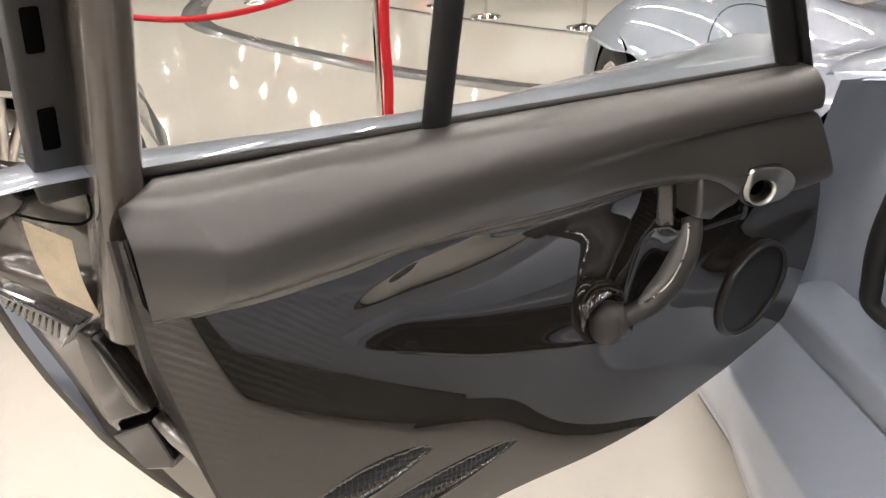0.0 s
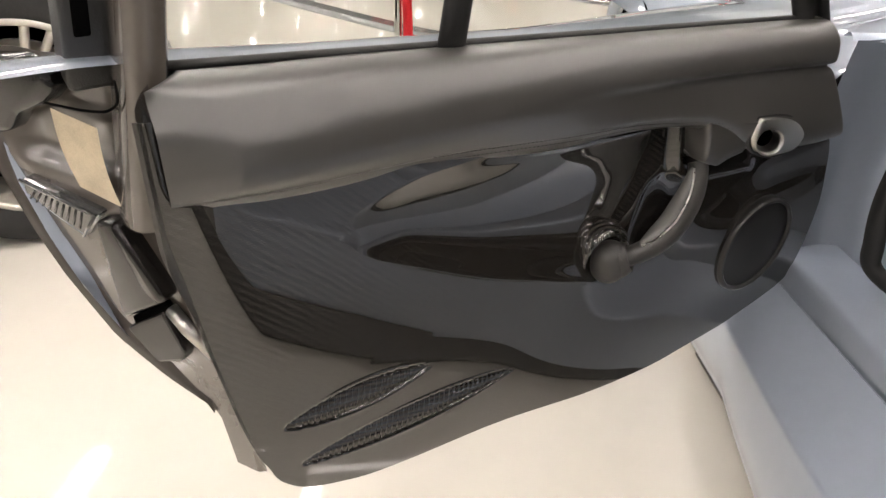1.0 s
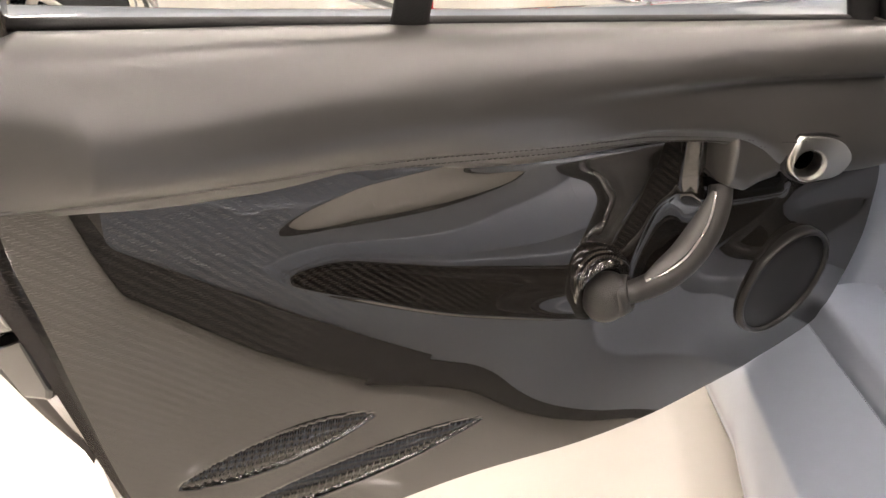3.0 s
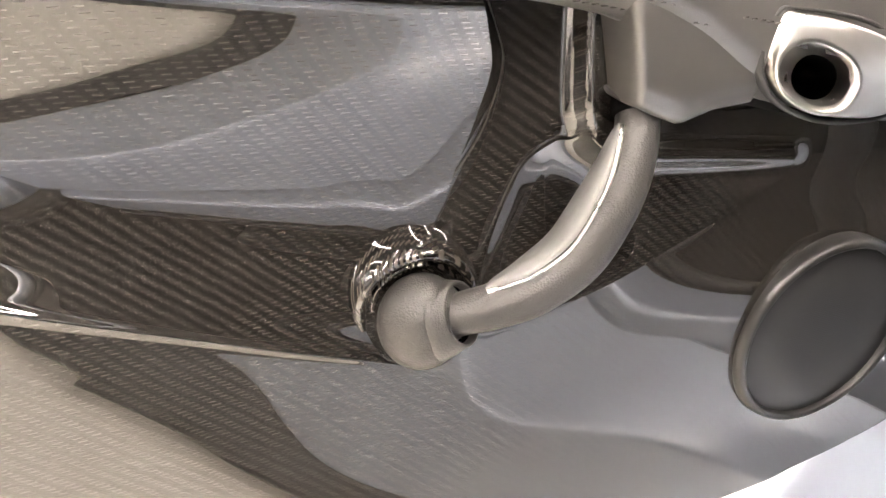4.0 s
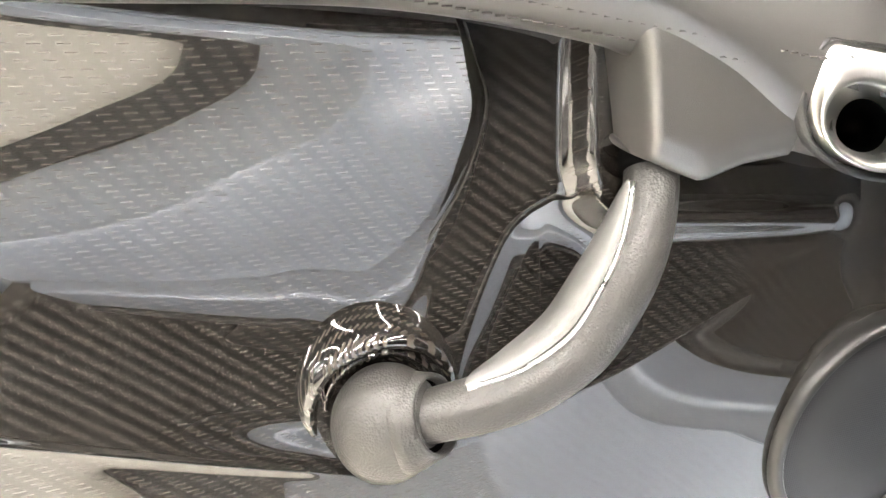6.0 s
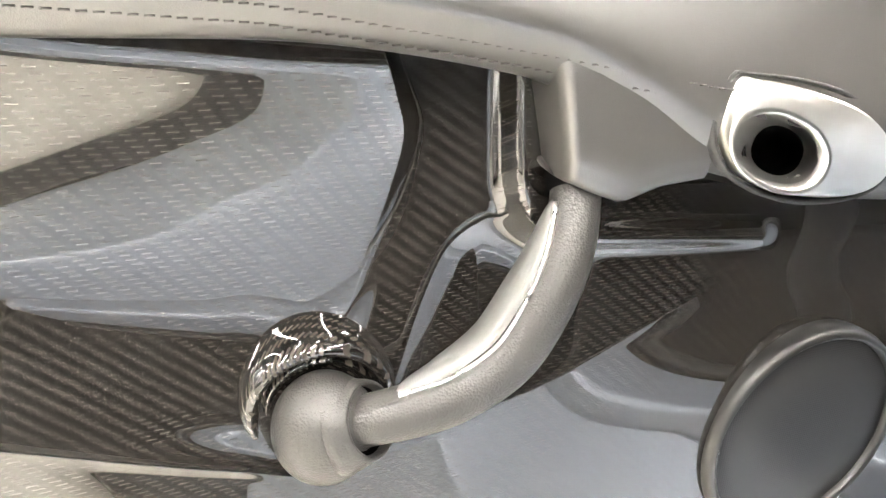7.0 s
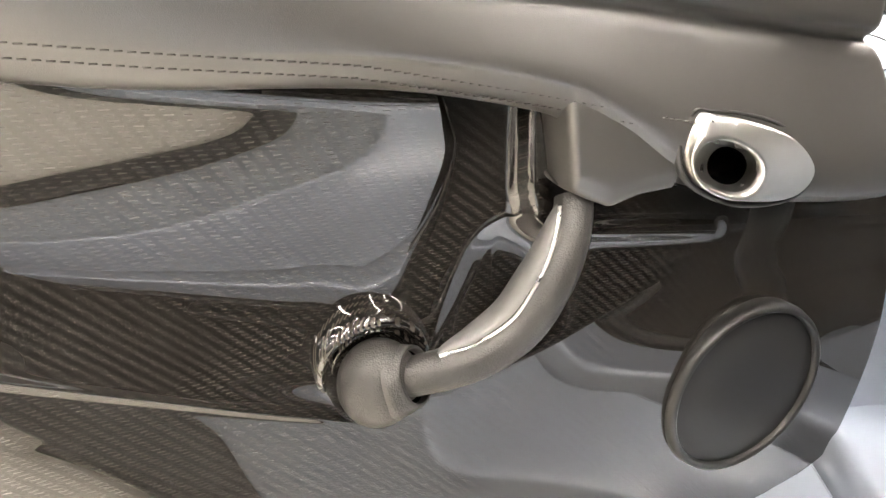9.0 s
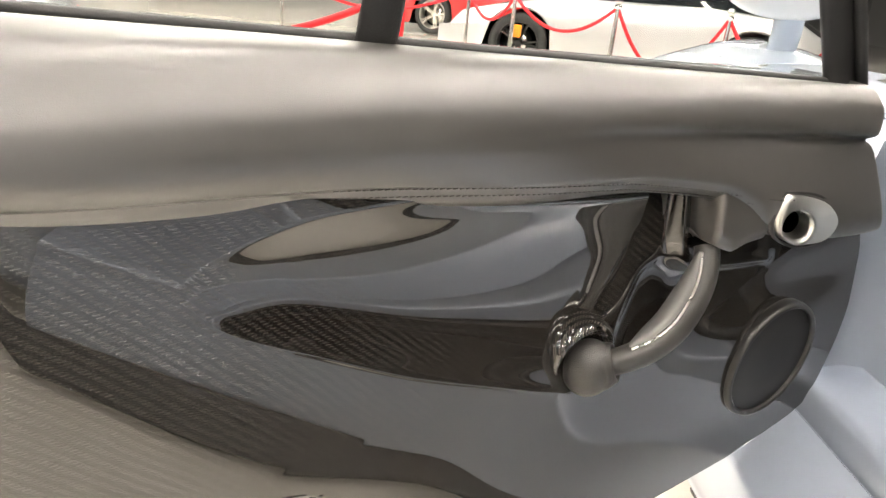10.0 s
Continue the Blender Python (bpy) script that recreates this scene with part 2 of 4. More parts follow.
def inlay(keys, width, name="floor_stripe"):
    c = spline([(x, y, 0.004) for x, y in keys], 60)
    rows = []
    for i, p in enumerate(c):
        t = (c[min(i + 1, 59)] - c[max(i - 1, 0)]).normalized()
        s = Vector((-t.y, t.x, 0)) * width / 2
        rows.append([p - s - Vector((0, 0, 0.003)), p - s, p + s, p + s - Vector((0, 0, 0.003))])
    solo(name, sheet(rows), M_STRIPE, "grey curved stripe inlaid in the cream floor", "floor stripe", kind="structure")


inlay([(-3.3, 11.0), (-3.2, 9.2), (-2.81, 7.62), (-2.18, 6.6), (-0.77, 5.27), (0.13, 4.68), (0.56, 4.49), (1.8, 4.2)], 0.26)
inlay([(-0.9, 8.2), (0.05, 7.26), (1.26, 6.3), (2.9, 5.4)], 0.12)
solo("ceiling", box((-16, -10, 5.0), (16, 34, 5.1)), M_CEIL, "pale grey painted showroom ceiling", "ceiling", kind="structure", smooth=False)
solo("wall_north", box((-16, 34, 0), (16, 34.2, 5)), M_WALL, "grey painted showroom wall", "wall", kind="structure", smooth=False)
solo("wall_south", box((-16, -10.2, 0), (16, -10, 5)), M_WALL, "grey painted showroom wall", "wall", kind="structure", smooth=False)
solo("wall_west", box((-16.2, -10, 0), (-16, 34, 5)), M_WALL, "grey painted showroom wall", "wall", kind="structure", smooth=False)
solo("wall_east", box((16, -10, 0), (16.2, 34, 5)), M_WALL, "grey painted showroom wall", "wall", kind="structure", smooth=False)


def ceiling_lamp():
    th = thing("ceiling_light", "long white linear light fitting under the dark ceiling", "ceiling light", (0, 0, 0), "rows of ceiling lights")
    part("housing", box((-0.09, -1.62, 4.93), (0.09, 1.62, 4.998), 0.01), M_WALL, th)
    part("diffuser", box((-0.055, -1.6, 4.915), (0.055, 1.6, 4.935), 0.004), M_LAMP, th, "glowing white diffuser")
    return th


lamp = ceiling_lamp()
spots = [(ix * 2.5 + 0.9, iy * 4.2 + 0.6) for ix in range(-6, 3) for iy in range(-2, 4) if (ix, iy) not in ((1, -2), (0, 1))]
lamp.matrix_basis = Matrix.Translation((*spots[0], 0))
for x, y in spots[1:]:
    copy_thing(lamp, Matrix.Translation((x, y, 0)))



def ceiling_spot():
    th = thing("ceiling_spot", "small round white spotlight set in the dark ceiling", "ceiling light", (0, 0, 0), "round ceiling spots")
    part("trim_ring", lathe([(0.125, 0.0), (0.125, -0.02), (0.105, -0.03), (0.095, -0.012)], 32), M_CHROME, th, "", Matrix.Translation((0, 0, 4.998)))
    part("lens", lathe([(0.0001, -0.014), (0.06, -0.016), (0.097, -0.012)], 32), M_SPOT, th, "glowing lens", Matrix.Translation((0, 0, 4.998)))
    return th


spot = ceiling_spot()
places = [(-7.5, 29.0), (-6.6, 28.7), (-5.7, 28.1), (-6.9, 24.3), (-5.7, 23.5), (-6.3, 33.2), (-7.4, 32.4), (0.4, 23.6), (1.7, 23.4), (-9.4, 30.7), (-8.2, 25.3), (-5.3, 32.6),
          (-8.7, 19.9), (-4.4, 20.6), (-2.8, 31.6), (-3.8, 26.9), (-0.8, 26.7), (3.2, 28.0), (5.0, 24.0), (-11.5, 27.5), (-12.4, 31.0), (-10.6, 22.0), (2.4, 19.4), (-1.9, 18.2)]
spot.matrix_basis = Matrix.Translation((*places[0], 0))
for x, y in places[1:]:
    copy_thing(spot, Matrix.Translation((x, y, 0)))

# ---- the blue-grey car with its open door ----
U, N = Vector((0.8109, 0.5852, 0)), Vector((-0.5852, 0.8109, 0))
DM = Matrix.Translation((0, 0, 1.11)) @ Matrix.Rotation(radians(4), 4, "X") @ Matrix.Translation((0, 0, -1.16)) @ Matrix(((U.x, N.x, 0, 0), (U.y, N.y, 0, 0), (0, 0, 1, 0), (0, 0, 0, 1)))
car = thing("sports_car", "low blue-grey metallic sports car with one door wide open", "car", (1.3, 1.6, 0))


def ramp(a, b, x):
    """Smooth step from 0 at a to 1 at b, for numbers and arrays."""
    t = np.clip((np.asarray(x, float) - a) / (b - a), 0.0, 1.0)
    return t * t * (3 - 2 * t)


def curve_of(keys):
    """A monotone cubic through the keys as a quick look-up."""
    xs = np.linspace(keys[0][0], keys[-1][0], 400)
    ys = np.array([smooth_keys(keys, x) for x in xs])
    return lambda x: np.interp(x, xs, ys)


def skin(u, z):
    """Depth of the smooth inner door skin, without its hollows."""
    side = ramp(0.40, 0.70, u)
    bow = np.where(np.asarray(z) < 0.50, 0.17 - 0.14 * ramp(1.20, 0.50, u), 0.22) * (z - 0.50) ** 2 + 0.014 * ramp(0.60, 0.80, z)
    bow = bow + 0.008 * ramp(0.50, 0.62, z) * ramp(0.72, 0.84, u) - 0.005 * ramp(0.58, 0.66, z) * ramp(0.72, 0.84, u)
    flat = 0.012 + np.where(np.asarray(z) < 0.58, 0.22 * (z - 0.50) ** 2, 0.00141 + 0.025 * (z - 0.58))
    d = 0.5077 + 0.06 * u + bow * side + flat * (1 - side) + 0.018 * np.exp(-((u - 0.66) / 0.18) ** 2 - ((z - 0.53) / 0.12) ** 2)
    return d + 0.007 * ramp(0.845, 0.875, z) * ramp(0.02, 0.05, u) + 0.0065 * np.maximum(0.0, (0.09 - u) / 0.06) ** 2.2 - 0.30 * np.maximum(0.0, u - 1.02) ** 2


# lip: lower edge of the arm scoop and of the pocket behind the handle; top: where the scoop runs out under the pad
lip_z = curve_of([(-0.1, 0.84), (0.10, 0.80), (0.19, 0.760), (0.215, 0.733), (0.30, 0.684), (0.40, 0.630), (0.48, 0.594), (0.582, 0.549), (0.63, 0.532), (0.687, 0.537), (0.724, 0.547), (0.80, 0.568), (0.852, 0.589), (0.897, 0.608), (0.945, 0.630), (1.0, 0.648), (1.25, 0.68)])
top_edge = curve_of([(0.19, 0.766), (0.215, 0.788), (0.25, 0.802), (0.30, 0.812), (0.42, 0.815), (0.56, 0.815), (0.85, 0.80)])
crease_u = curve_of([(0.45, 0.610), (0.535, 0.618), (0.57, 0.628), (0.605, 0.645), (0.64, 0.659), (0.67, 0.671), (0.70, 0.682), (0.735, 0.689), (0.76, 0.682), (0.80, 0.668), (0.95, 0.64)])


# slope of the scoop's cross-section from its lip up to the pad, and the depth that it adds up to
SLOPE = curve_of([(0.0, 0.47), (0.11, 0.44), (0.20, 0.34), (0.27, 0.19), (0.33, 0.11), (0.42, 0.01), (0.50, -0.07), (0.60, -0.16), (0.70, -0.28), (0.80, -0.40), (1.0, -0.52)])
across = np.linspace(0, 1, 600)
DEPTH = np.concatenate([[0.0], np.cumsum((SLOPE(across)[1:] + SLOPE(across)[:-1]) / 2 * np.diff(across))])


def scoop(u, z):
    """Depth of the conical arm scoop that widens forwards from its tip."""
    zl, zt = lip_z(u), top_edge(u)
    s = np.clip((z - zl) / np.maximum(zt - zl, 1e-4), 0.0, 1.0)
    # ruled from the tip: the skin's swelling dies out inside the scoop
    plain = (0.541 + 0.0357 * (u - 0.19) - skin(u, z)) * ramp(0.0, 0.16, s) * ramp(1.0, 0.85, s) * ramp(0.20, 0.40, u)
    return (np.maximum(zt - zl, 0.0) * np.interp(s, across, DEPTH) + plain) * ramp(0.18, 0.28, u)


pocket_back = curve_of([(0.50, 0.559), (0.56, 0.5724), (0.60, 0.581), (0.64, 0.588), (0.67, 0.594), (0.70, 0.599), (0.73, 0.603), (0.76, 0.606), (0.80, 0.608)])


arris_u = curve_of([(0.50, 0.655), (0.56, 0.672), (0.612, 0.6913), (0.654, 0.711), (0.685, 0.735), (0.71, 0.765), (0.80, 0.90)])


def pocket(u, z):
    """Depth of the finger pocket: a hollow under a rolled edge, drawn out forwards to a point below the ridge."""
    zr = 0.668 - 0.115 * (u - 0.773)
    a, b = 0.759 + 0.25 * (z - 0.72) ** 2 - u, zr - z
    k = np.maximum(0.046 - np.abs(a - b), 0.0)
    rim = np.maximum(a, b) + k * k / 0.184 - 0.005
    back = pocket_back(z) - 0.10 * (np.minimum(u, 0.74) - 0.68) + 0.06 * np.maximum(u - 0.74, 0.0) - skin(u, z)
    low = 1 - np.exp(-(np.maximum(z - lip_z(u), 0.0) / 0.035) ** 1.3)
    x = np.maximum(rim + 0.003, 0.0)
    roll = 0.66 * (1 - np.exp(-(x / 0.006) ** 1.6)) + 0.34 * (1 - np.exp(-(x / 0.032) ** 1.5))
    bead = 0.0045 * np.exp(-((rim + 0.007) / 0.009) ** 2) * ramp(0.968, 0.945, u) * ramp(0.60, 0.64, z)
    # past the arris of the pillar the hollow drops deeper
    e1, e2 = (u - arris_u(z)) * 0.86, zr + 0.014 * ramp(0.79, 0.74, u) - z
    k = np.maximum(0.030 - np.abs(e1 - e2), 0.0)
    x = np.minimum(e1, e2) - k * k / 0.120
    x = 0.5 * (x + np.sqrt(x * x + 0.0025 ** 2))
    deep = 0.0145 * np.tanh(x / 0.023) * ramp(0.83, 0.765, u)
    return (back * roll + deep) * low * np.clip((0.962 - u) / 0.19, 0.0, 1.0) ** 0.8 - bead


def leaf(u, z, a, b, w):
    """1 on the middle of a leaf-shaped field between the tips a and b, 0 on its outline, negative outside; and the height over its lower edge."""
    ax, az, bx, bz = *a, *b
    ln = math.hypot(bx - ax, bz - az)
    tx, tz = (bx - ax) / ln, (bz - az) / ln
    s = ((u - ax) * tx + (z - az) * tz) / ln
    off = -(u - ax) * tz + (z - az) * tx
    half = w * np.maximum(4 * s * (1 - s), 0.0) ** 0.8
    return np.where((s <= 0) | (s >= 1), -1.0, 1 - np.abs(off) / np.maximum(half, 1e-6)), np.maximum(off + half, 0.0)


LEAVES = [((0.097, 0.537), (0.303, 0.530), 0.020), ((0.112, 0.466), (0.455, 0.442), 0.021)]


def hollow(u, z):
    """Depth of the scoop, the finger pocket and the two leaf-shaped dishes below the skin."""
    uc = crease_u(z)
    left, right = scoop(u, z), pocket(u, z)
    # the scoop ends against the pocket's upright wall
    wall = np.clip(1 - (u - uc) / 0.018, 0.0, 1.0) ** 1.6
    end = scoop(uc, z)
    above = ramp(0.0, 0.02, z - lip_z(u))
    h = np.where(u < uc, left, right + (end - right) * wall * above)
    h = h - 0.0006 * np.exp(-((z - lip_z(u)) / 0.0032) ** 2) * ramp(0.23, 0.32, u) * ramp(0.60, 0.585, u)
    for a, b, w in LEAVES:
        k, rise = leaf(u, z, a, b, w)
        h = np.where(k > -0.35, np.maximum(h, (0.006 + 0.46 * np.minimum(rise, 1.8 * w)) * ramp(-0.06, 0.10, k)) - 0.0010 * np.maximum(0, 1 - np.abs(k + 0.12) / 0.22), h)
    return h


UL = [(0.40, 0.065), (0.48, 0.070), (0.523, 0.060), (0.566, 0.050), (0.654, 0.036), (0.742, 0.022), (0.811, 0.010), (0.95, 0.012)]
UR = [(0.285, 1.12), (0.31, 1.178), (0.34, 1.195), (0.408, 1.206), (0.473, 1.210), (0.586, 1.206), (0.691, 1.163), (0.80, 1.12)]
ZB = [(0.0, 0.50), (0.008, 0.468), (0.022, 0.446), (0.05, 0.420), (0.09, 0.400), (0.15, 0.378), (0.33, 0.346), (0.56, 0.308), (0.75, 0.282), (0.90, 0.280), (0.95, 0.290), (0.98, 0.31), (1.0, 0.335)]
bottom_z, left_u, right_u = curve_of(ZB), curve_of(UL), curve_of(UR)


def panel_point(s, t):
    z = bottom_z(s) * (1 - t) + (0.93 - 0.13 * s) * t
    ul, ur = left_u(z), right_u(z)
    return ul + (ur - ul) * s, z


def crowd(n, at, near, share):
    """n + 1 steps from 0 to 1, with a share of them crowded round one value."""
    x = np.linspace(0, 1, 4001)
    dens = (1 - share) + share * np.exp(-((x - at) / near) ** 2) / (near * math.sqrt(math.pi))
    c = np.concatenate([[0], np.cumsum((dens[1:] + dens[:-1]) / 2)])
    return np.interp(np.linspace(0, 1, n + 1), c / c[-1], x)


# one row of the sheet follows the lip, one column the crease
NS, NT, S0, T0 = 560, 340, 0.545, 0.46
s_g, t_g = np.meshgrid(crowd(NS, S0, 0.025, 0.18), crowd(NT, T0, 0.03, 0.22), indexing="ij")
u_g, z_g = panel_point(s_g, t_g)
for _ in range(5):
    z_lo, z_hi, z_mid = bottom_z(s_g), 0.93 - 0.13 * s_g, lip_z(u_g)
    z_g = np.where(t_g < T0, z_lo + (z_mid - z_lo) * t_g / T0, z_mid + (z_hi - z_mid) * (t_g - T0) / (1 - T0))
    u_lo, u_hi, u_mid = left_u(z_g), right_u(z_g), crease_u(z_g)
    u_g = np.where(s_g < S0, u_lo + (u_mid - u_lo) * s_g / S0, u_mid + (u_hi - u_mid) * (s_g - S0) / (1 - S0))
d_g = skin(u_g, z_g) + hollow(u_g, z_g)
ids = np.arange((NS + 1) * (NT + 1)).reshape(NS + 1, NT + 1)
quads = np.stack([ids[:-1, :-1], ids[1:, :-1], ids[1:, 1:], ids[:-1, 1:]], -1).reshape(-1, 4)
panel = bpy.data.meshes.new("door")
panel.from_pydata(np.stack([u_g, d_g, z_g], -1).reshape(-1, 3).tolist(), [], quads.tolist())
panel.materials.append(M_CARBON)
panel.shade_smooth()
door = put(new("door", panel), car, DM)
door["label"] = "open car door with glossy carbon fibre inner panel"

# rolled rim behind the panel's outline
edge = [panel_point(i / 150, 0) for i in range(151)] + [panel_point(1, j / 60) for j in range(1, 61)]
rows = [[(u, skin(u, z), z) for u, z in edge], [(u, skin(u, z) + 0.006, z - 0.002) for u, z in edge], [(u * 0.995, skin(u, z) + 0.022, z + 0.004) for u, z in edge]]
part("panel_rim", sheet(rows), M_CARBON, door, "", DM)


def leaf_dish(a, b, w, name):
    """Ribbed inset that leans back from its lower edge inside the leaf-shaped hollow."""
    rows = []
    for i in range(241):
        s = i / 240
        half = w * (4 * s * (1 - s)) ** 0.8
        cx, cz = a[0] + (b[0] - a[0]) * s, a[1] + (b[1] - a[1]) * s
        rib = 0.0006 * math.sin(2 * math.pi * (cx - a[0]) / 0.0085)
        row = []
        for j in range(13):
            q = j / 12 * 2 - 1
            z = cz + q * half
            row.append((cx + 0.35 * q * half, skin(cx, z) + 0.0022 + 0.44 * (q + 1) * half + 0.0035 * (q * q - 1) * half / w + rib, z))
        rows.append(row)
    part(name, sheet(rows), M_CARBON_FINE, door, "leaf-shaped ribbed glossy black inset", DM)


for a, b, w in LEAVES:
    leaf_dish(a, b, w * 0.90, "door_inset")

# ---- leather pad along the window ----
ZW = [(0.0, 0.955), (1.1, 0.868)]
ZE = [(0.05, 0.915), (0.09, 0.912), (0.338, 0.906), (0.583, 0.893), (1.0, 0.866), (1.2, 0.85)]
ZG = [(0.05, 0.875), (0.1, 0.872), (0.491, 0.860), (0.75, 0.842), (1.018, 0.815), (1.2, 0.80)]
PB = [(0.03, 0.838), (0.118, 0.828), (0.208, 0.820), (0.346, 0.810), (0.5, 0.793), (0.609, 0.790), (0.742, 0.770), (0.80, 0.745), (0.86, 0.712), (0.92, 0.695), (0.968, 0.683), (1.1, 0.672), (1.2, 0.672)]


def pad_profile(u):
    zw, ze, zg, zb = (smooth_keys(k, u) for k in (ZW, ZE, ZG, PB))
    g = ease(0.35, 1.0, u)
    low = 0.6 * zb + 0.4 * zg
    return [(0.604, zw), (0.585, zw + 0.002), (0.558, (zw + ze) / 2 + 0.010), (0.540, ze + 0.004), (0.530, ze - 0.012),
            (0.525 + 0.004 * g, zg + 0.012), (0.523 + 0.023 * g, zg), (0.525 + 0.013 * g, zg - 0.014), (0.533 - 0.013 * g, low), (0.537 - 0.013 * g, zb + 0.018), (0.544 - 0.003 * g, zb + 0.004), (0.556, zb - 0.001), (0.60, zb + 0.006)]


TR = radians(-23)  # slant and place of the release handle's opening
hole = (0.891, 0.7266)
PL = [0.066, 0.066, 0.074, 0.084, 0.090, 0.090, 0.088, 0.084, 0.078, 0.070, 0.060, 0.052, 0.046]
PR = [1.034, 1.034, 1.030, 1.026, 1.026, 1.028, 1.036, 1.052, 1.085, 1.110, 1.114, 1.110, 1.105]
NP = 260
rows = []
for i in range(-6, NP + 7):
    s = min(max(i / NP, 0), 1)
    keys = []
    for k in range(13):
        u = PL[k] + (PR[k] - PL[k]) * s
        d, z = pad_profile(u)[k]
        if i < 0:
            g = (0.025, 0.09, 0.34, 0.60, 0.84, 1.0)[-i - 1]
            u += (0.027 - u) * g
            d += (0.543 - d) * g if d < 0.543 else (0.556 - d) * g
        if i > NP:
            f = (i - NP) / 6
            u += 0.012 * math.sin(f * math.pi / 2)
            d += (0.600 - d) * (1 - math.cos(f * math.pi / 2))
        keys.append((u, d - 0.010 * ease(0.30, 0.10, u), z))
    rows.append(spline(keys, 49))
pad = sheet(rows)
cut = []
for f in pad.faces:
    c = f.calc_center_median()
    x, z = c.x - hole[0], c.z - hole[1]
    a, b = x * math.cos(TR) + z * math.sin(TR), z * math.cos(TR) - x * math.sin(TR)
    if (a / 0.0385) ** 2 + (b / 0.0198) ** 2 < 1:
        cut.append(f)
bmesh.ops.delete(pad, geom=cut, context="FACES")
part("padded_rail", pad, M_LEATHER, door, "padded black leather rail under the window", DM)


def stitches(z_off, length=0.0042, gap=0.0062):
    bms = []
    u = 0.30
    while u < 0.852:
        z = lerp_keys([(0.3, 0.833), (0.5, 0.814), (0.611, 0.805), (0.715, 0.787), (0.851, 0.762)], u) + z_off
        d = float(np.interp(z, [q[1] for q in pad_profile(u)[10:6:-1]], [q[0] for q in pad_profile(u)[10:6:-1]])) - 0.010 * ease(0.30, 0.10, u) - 0.0004
        bms.append(box((u, d - 0.0008, z - 0.00045), (u + length, d + 0.001, z + 0.00045)))
        u += gap
    return join(*bms)


part("stitching", stitches(0.0), M_THREAD, door, "double row of grey stitches", DM)
part("stitching", stitches(-0.008), M_THREAD, door, "double row of grey stitches", DM)

# leather boss in which the grab handle ends
rows = []
for i in range(25):
    u = 0.7595 + 0.072 * (max(i - 2, 0) / 22) ** 1.4 + 0.0011 * max(i - 1, 0)
    low = lerp_keys([(0.752, 0.716), (0.775, 0.706), (0.797, 0.698), (0.825, 0.705), (0.866, 0.708), (0.89, 0.706)], u)
    keys = [(u, 0.545, 0.80), (u, 0.530, 0.775), (u, 0.529, 0.735), (u, 0.531, low + 0.012), (u, 0.541, low), (u, 0.59, low + 0.012)]
    if i < 3:
        keys = [(u + (0.004, -0.001, -0.0006)[i], d + (0.05, 0.010, 0.003)[i], z) for u, d, z in keys]
    keys = [(u + (0.009 - 0.20 * (z - 0.716)) * (1 - i / 24), d, z) for u, d, z in keys]
    rows.append(spline(keys, 24))
part("handle_boss", sheet(rows), M_LEATHER, door, "leather-covered boss", DM)

# ---- grab handle with its knob and collar ----
GRAB = spline([(0.636, 0.556, 0.570), (0.6600, 0.5440, 0.5800), (0.680, 0.5405, 0.5835), (0.708, 0.538, 0.5905), (0.739, 0.536, 0.610), (0.759, 0.536, 0.640), (0.773, 0.541, 0.667), (0.783, 0.552, 0.695), (0.788, 0.567, 0.716)], 56)
part("grab_handle", sweep(GRAB, 0.0160, 0.0158, 32, taper=lambda s: 0.86 + 0.18 * math.sin(math.pi * min(1.0, s * 1.02)) ** 0.8), M_GRAIN, door, "curved grab handle in grained black leather", DM)
rows = []
for i in range(12, 49):
    p, t = GRAB[i], (GRAB[i + 1] - GRAB[i - 1]).normalized()
    side = t.cross(Vector((0, 1, 0))).normalized()
    if side.x > 0:
        side = -side
    w = 0.024 * math.sin(math.pi * (i - 11.5) / 37) ** 0.6
    outer = p + side * 0.0156 + Vector((0, -0.0045, 0))
    inner = p + side * (0.0156 + w * 0.22) + Vector((0, -0.0045 + w, 0))
    rows.append([outer + Vector((0, 0.003, 0)) - side * 0.003, outer, (outer + inner) / 2 + side * 0.0010, inner, inner - side * 0.008])
part("handle_insert", sheet(rows), M_INSERT, door, "smooth pale grey insert", DM)
part("insert_edge", sweep([Vector(r[1]) for r in rows], 0.0015, 0.0015, 8), M_SATIN, door, "thin bright edge strip", DM)

KC = Vector((0.6340, 0.5600, 0.5690))
kb = bmesh.new()
bmesh.ops.create_uvsphere(kb, u_segments=48, v_segments=32, radius=1)
for v in kb.verts:
    v.co = KC + Vector((v.co.x * 0.0310, v.co.y * 0.0290, v.co.z * 0.0350))
part("knob", kb, M_GRAIN, door, "rounded leather-covered knob", DM)
ring = [(0.0492, 0.030), (0.0486, 0.010), (0.0474, 0.001), (0.0448, -0.0052), (0.0412, -0.0074), (0.0380, -0.0056), (0.0356, -0.0014), (0.0342, 0.0016), (0.0330, -0.0004), (0.0312, -0.0016), (0.0292, 0.0006), (0.026, 0.004), (0.022, 0.005)]
ring = [(p.x, p.z) for p in spline([(r, 0, h) for r, h in ring], 40)]
part("knob_collar", lathe(ring, 72), M_CARBON_FINE, door, "rounded glossy carbon collar", DM @ Matrix.Translation(KC + Vector((0.0, 0.0140, 0.0080))) @ Matrix.Rotation(radians(-90 + 8), 4, "X"))
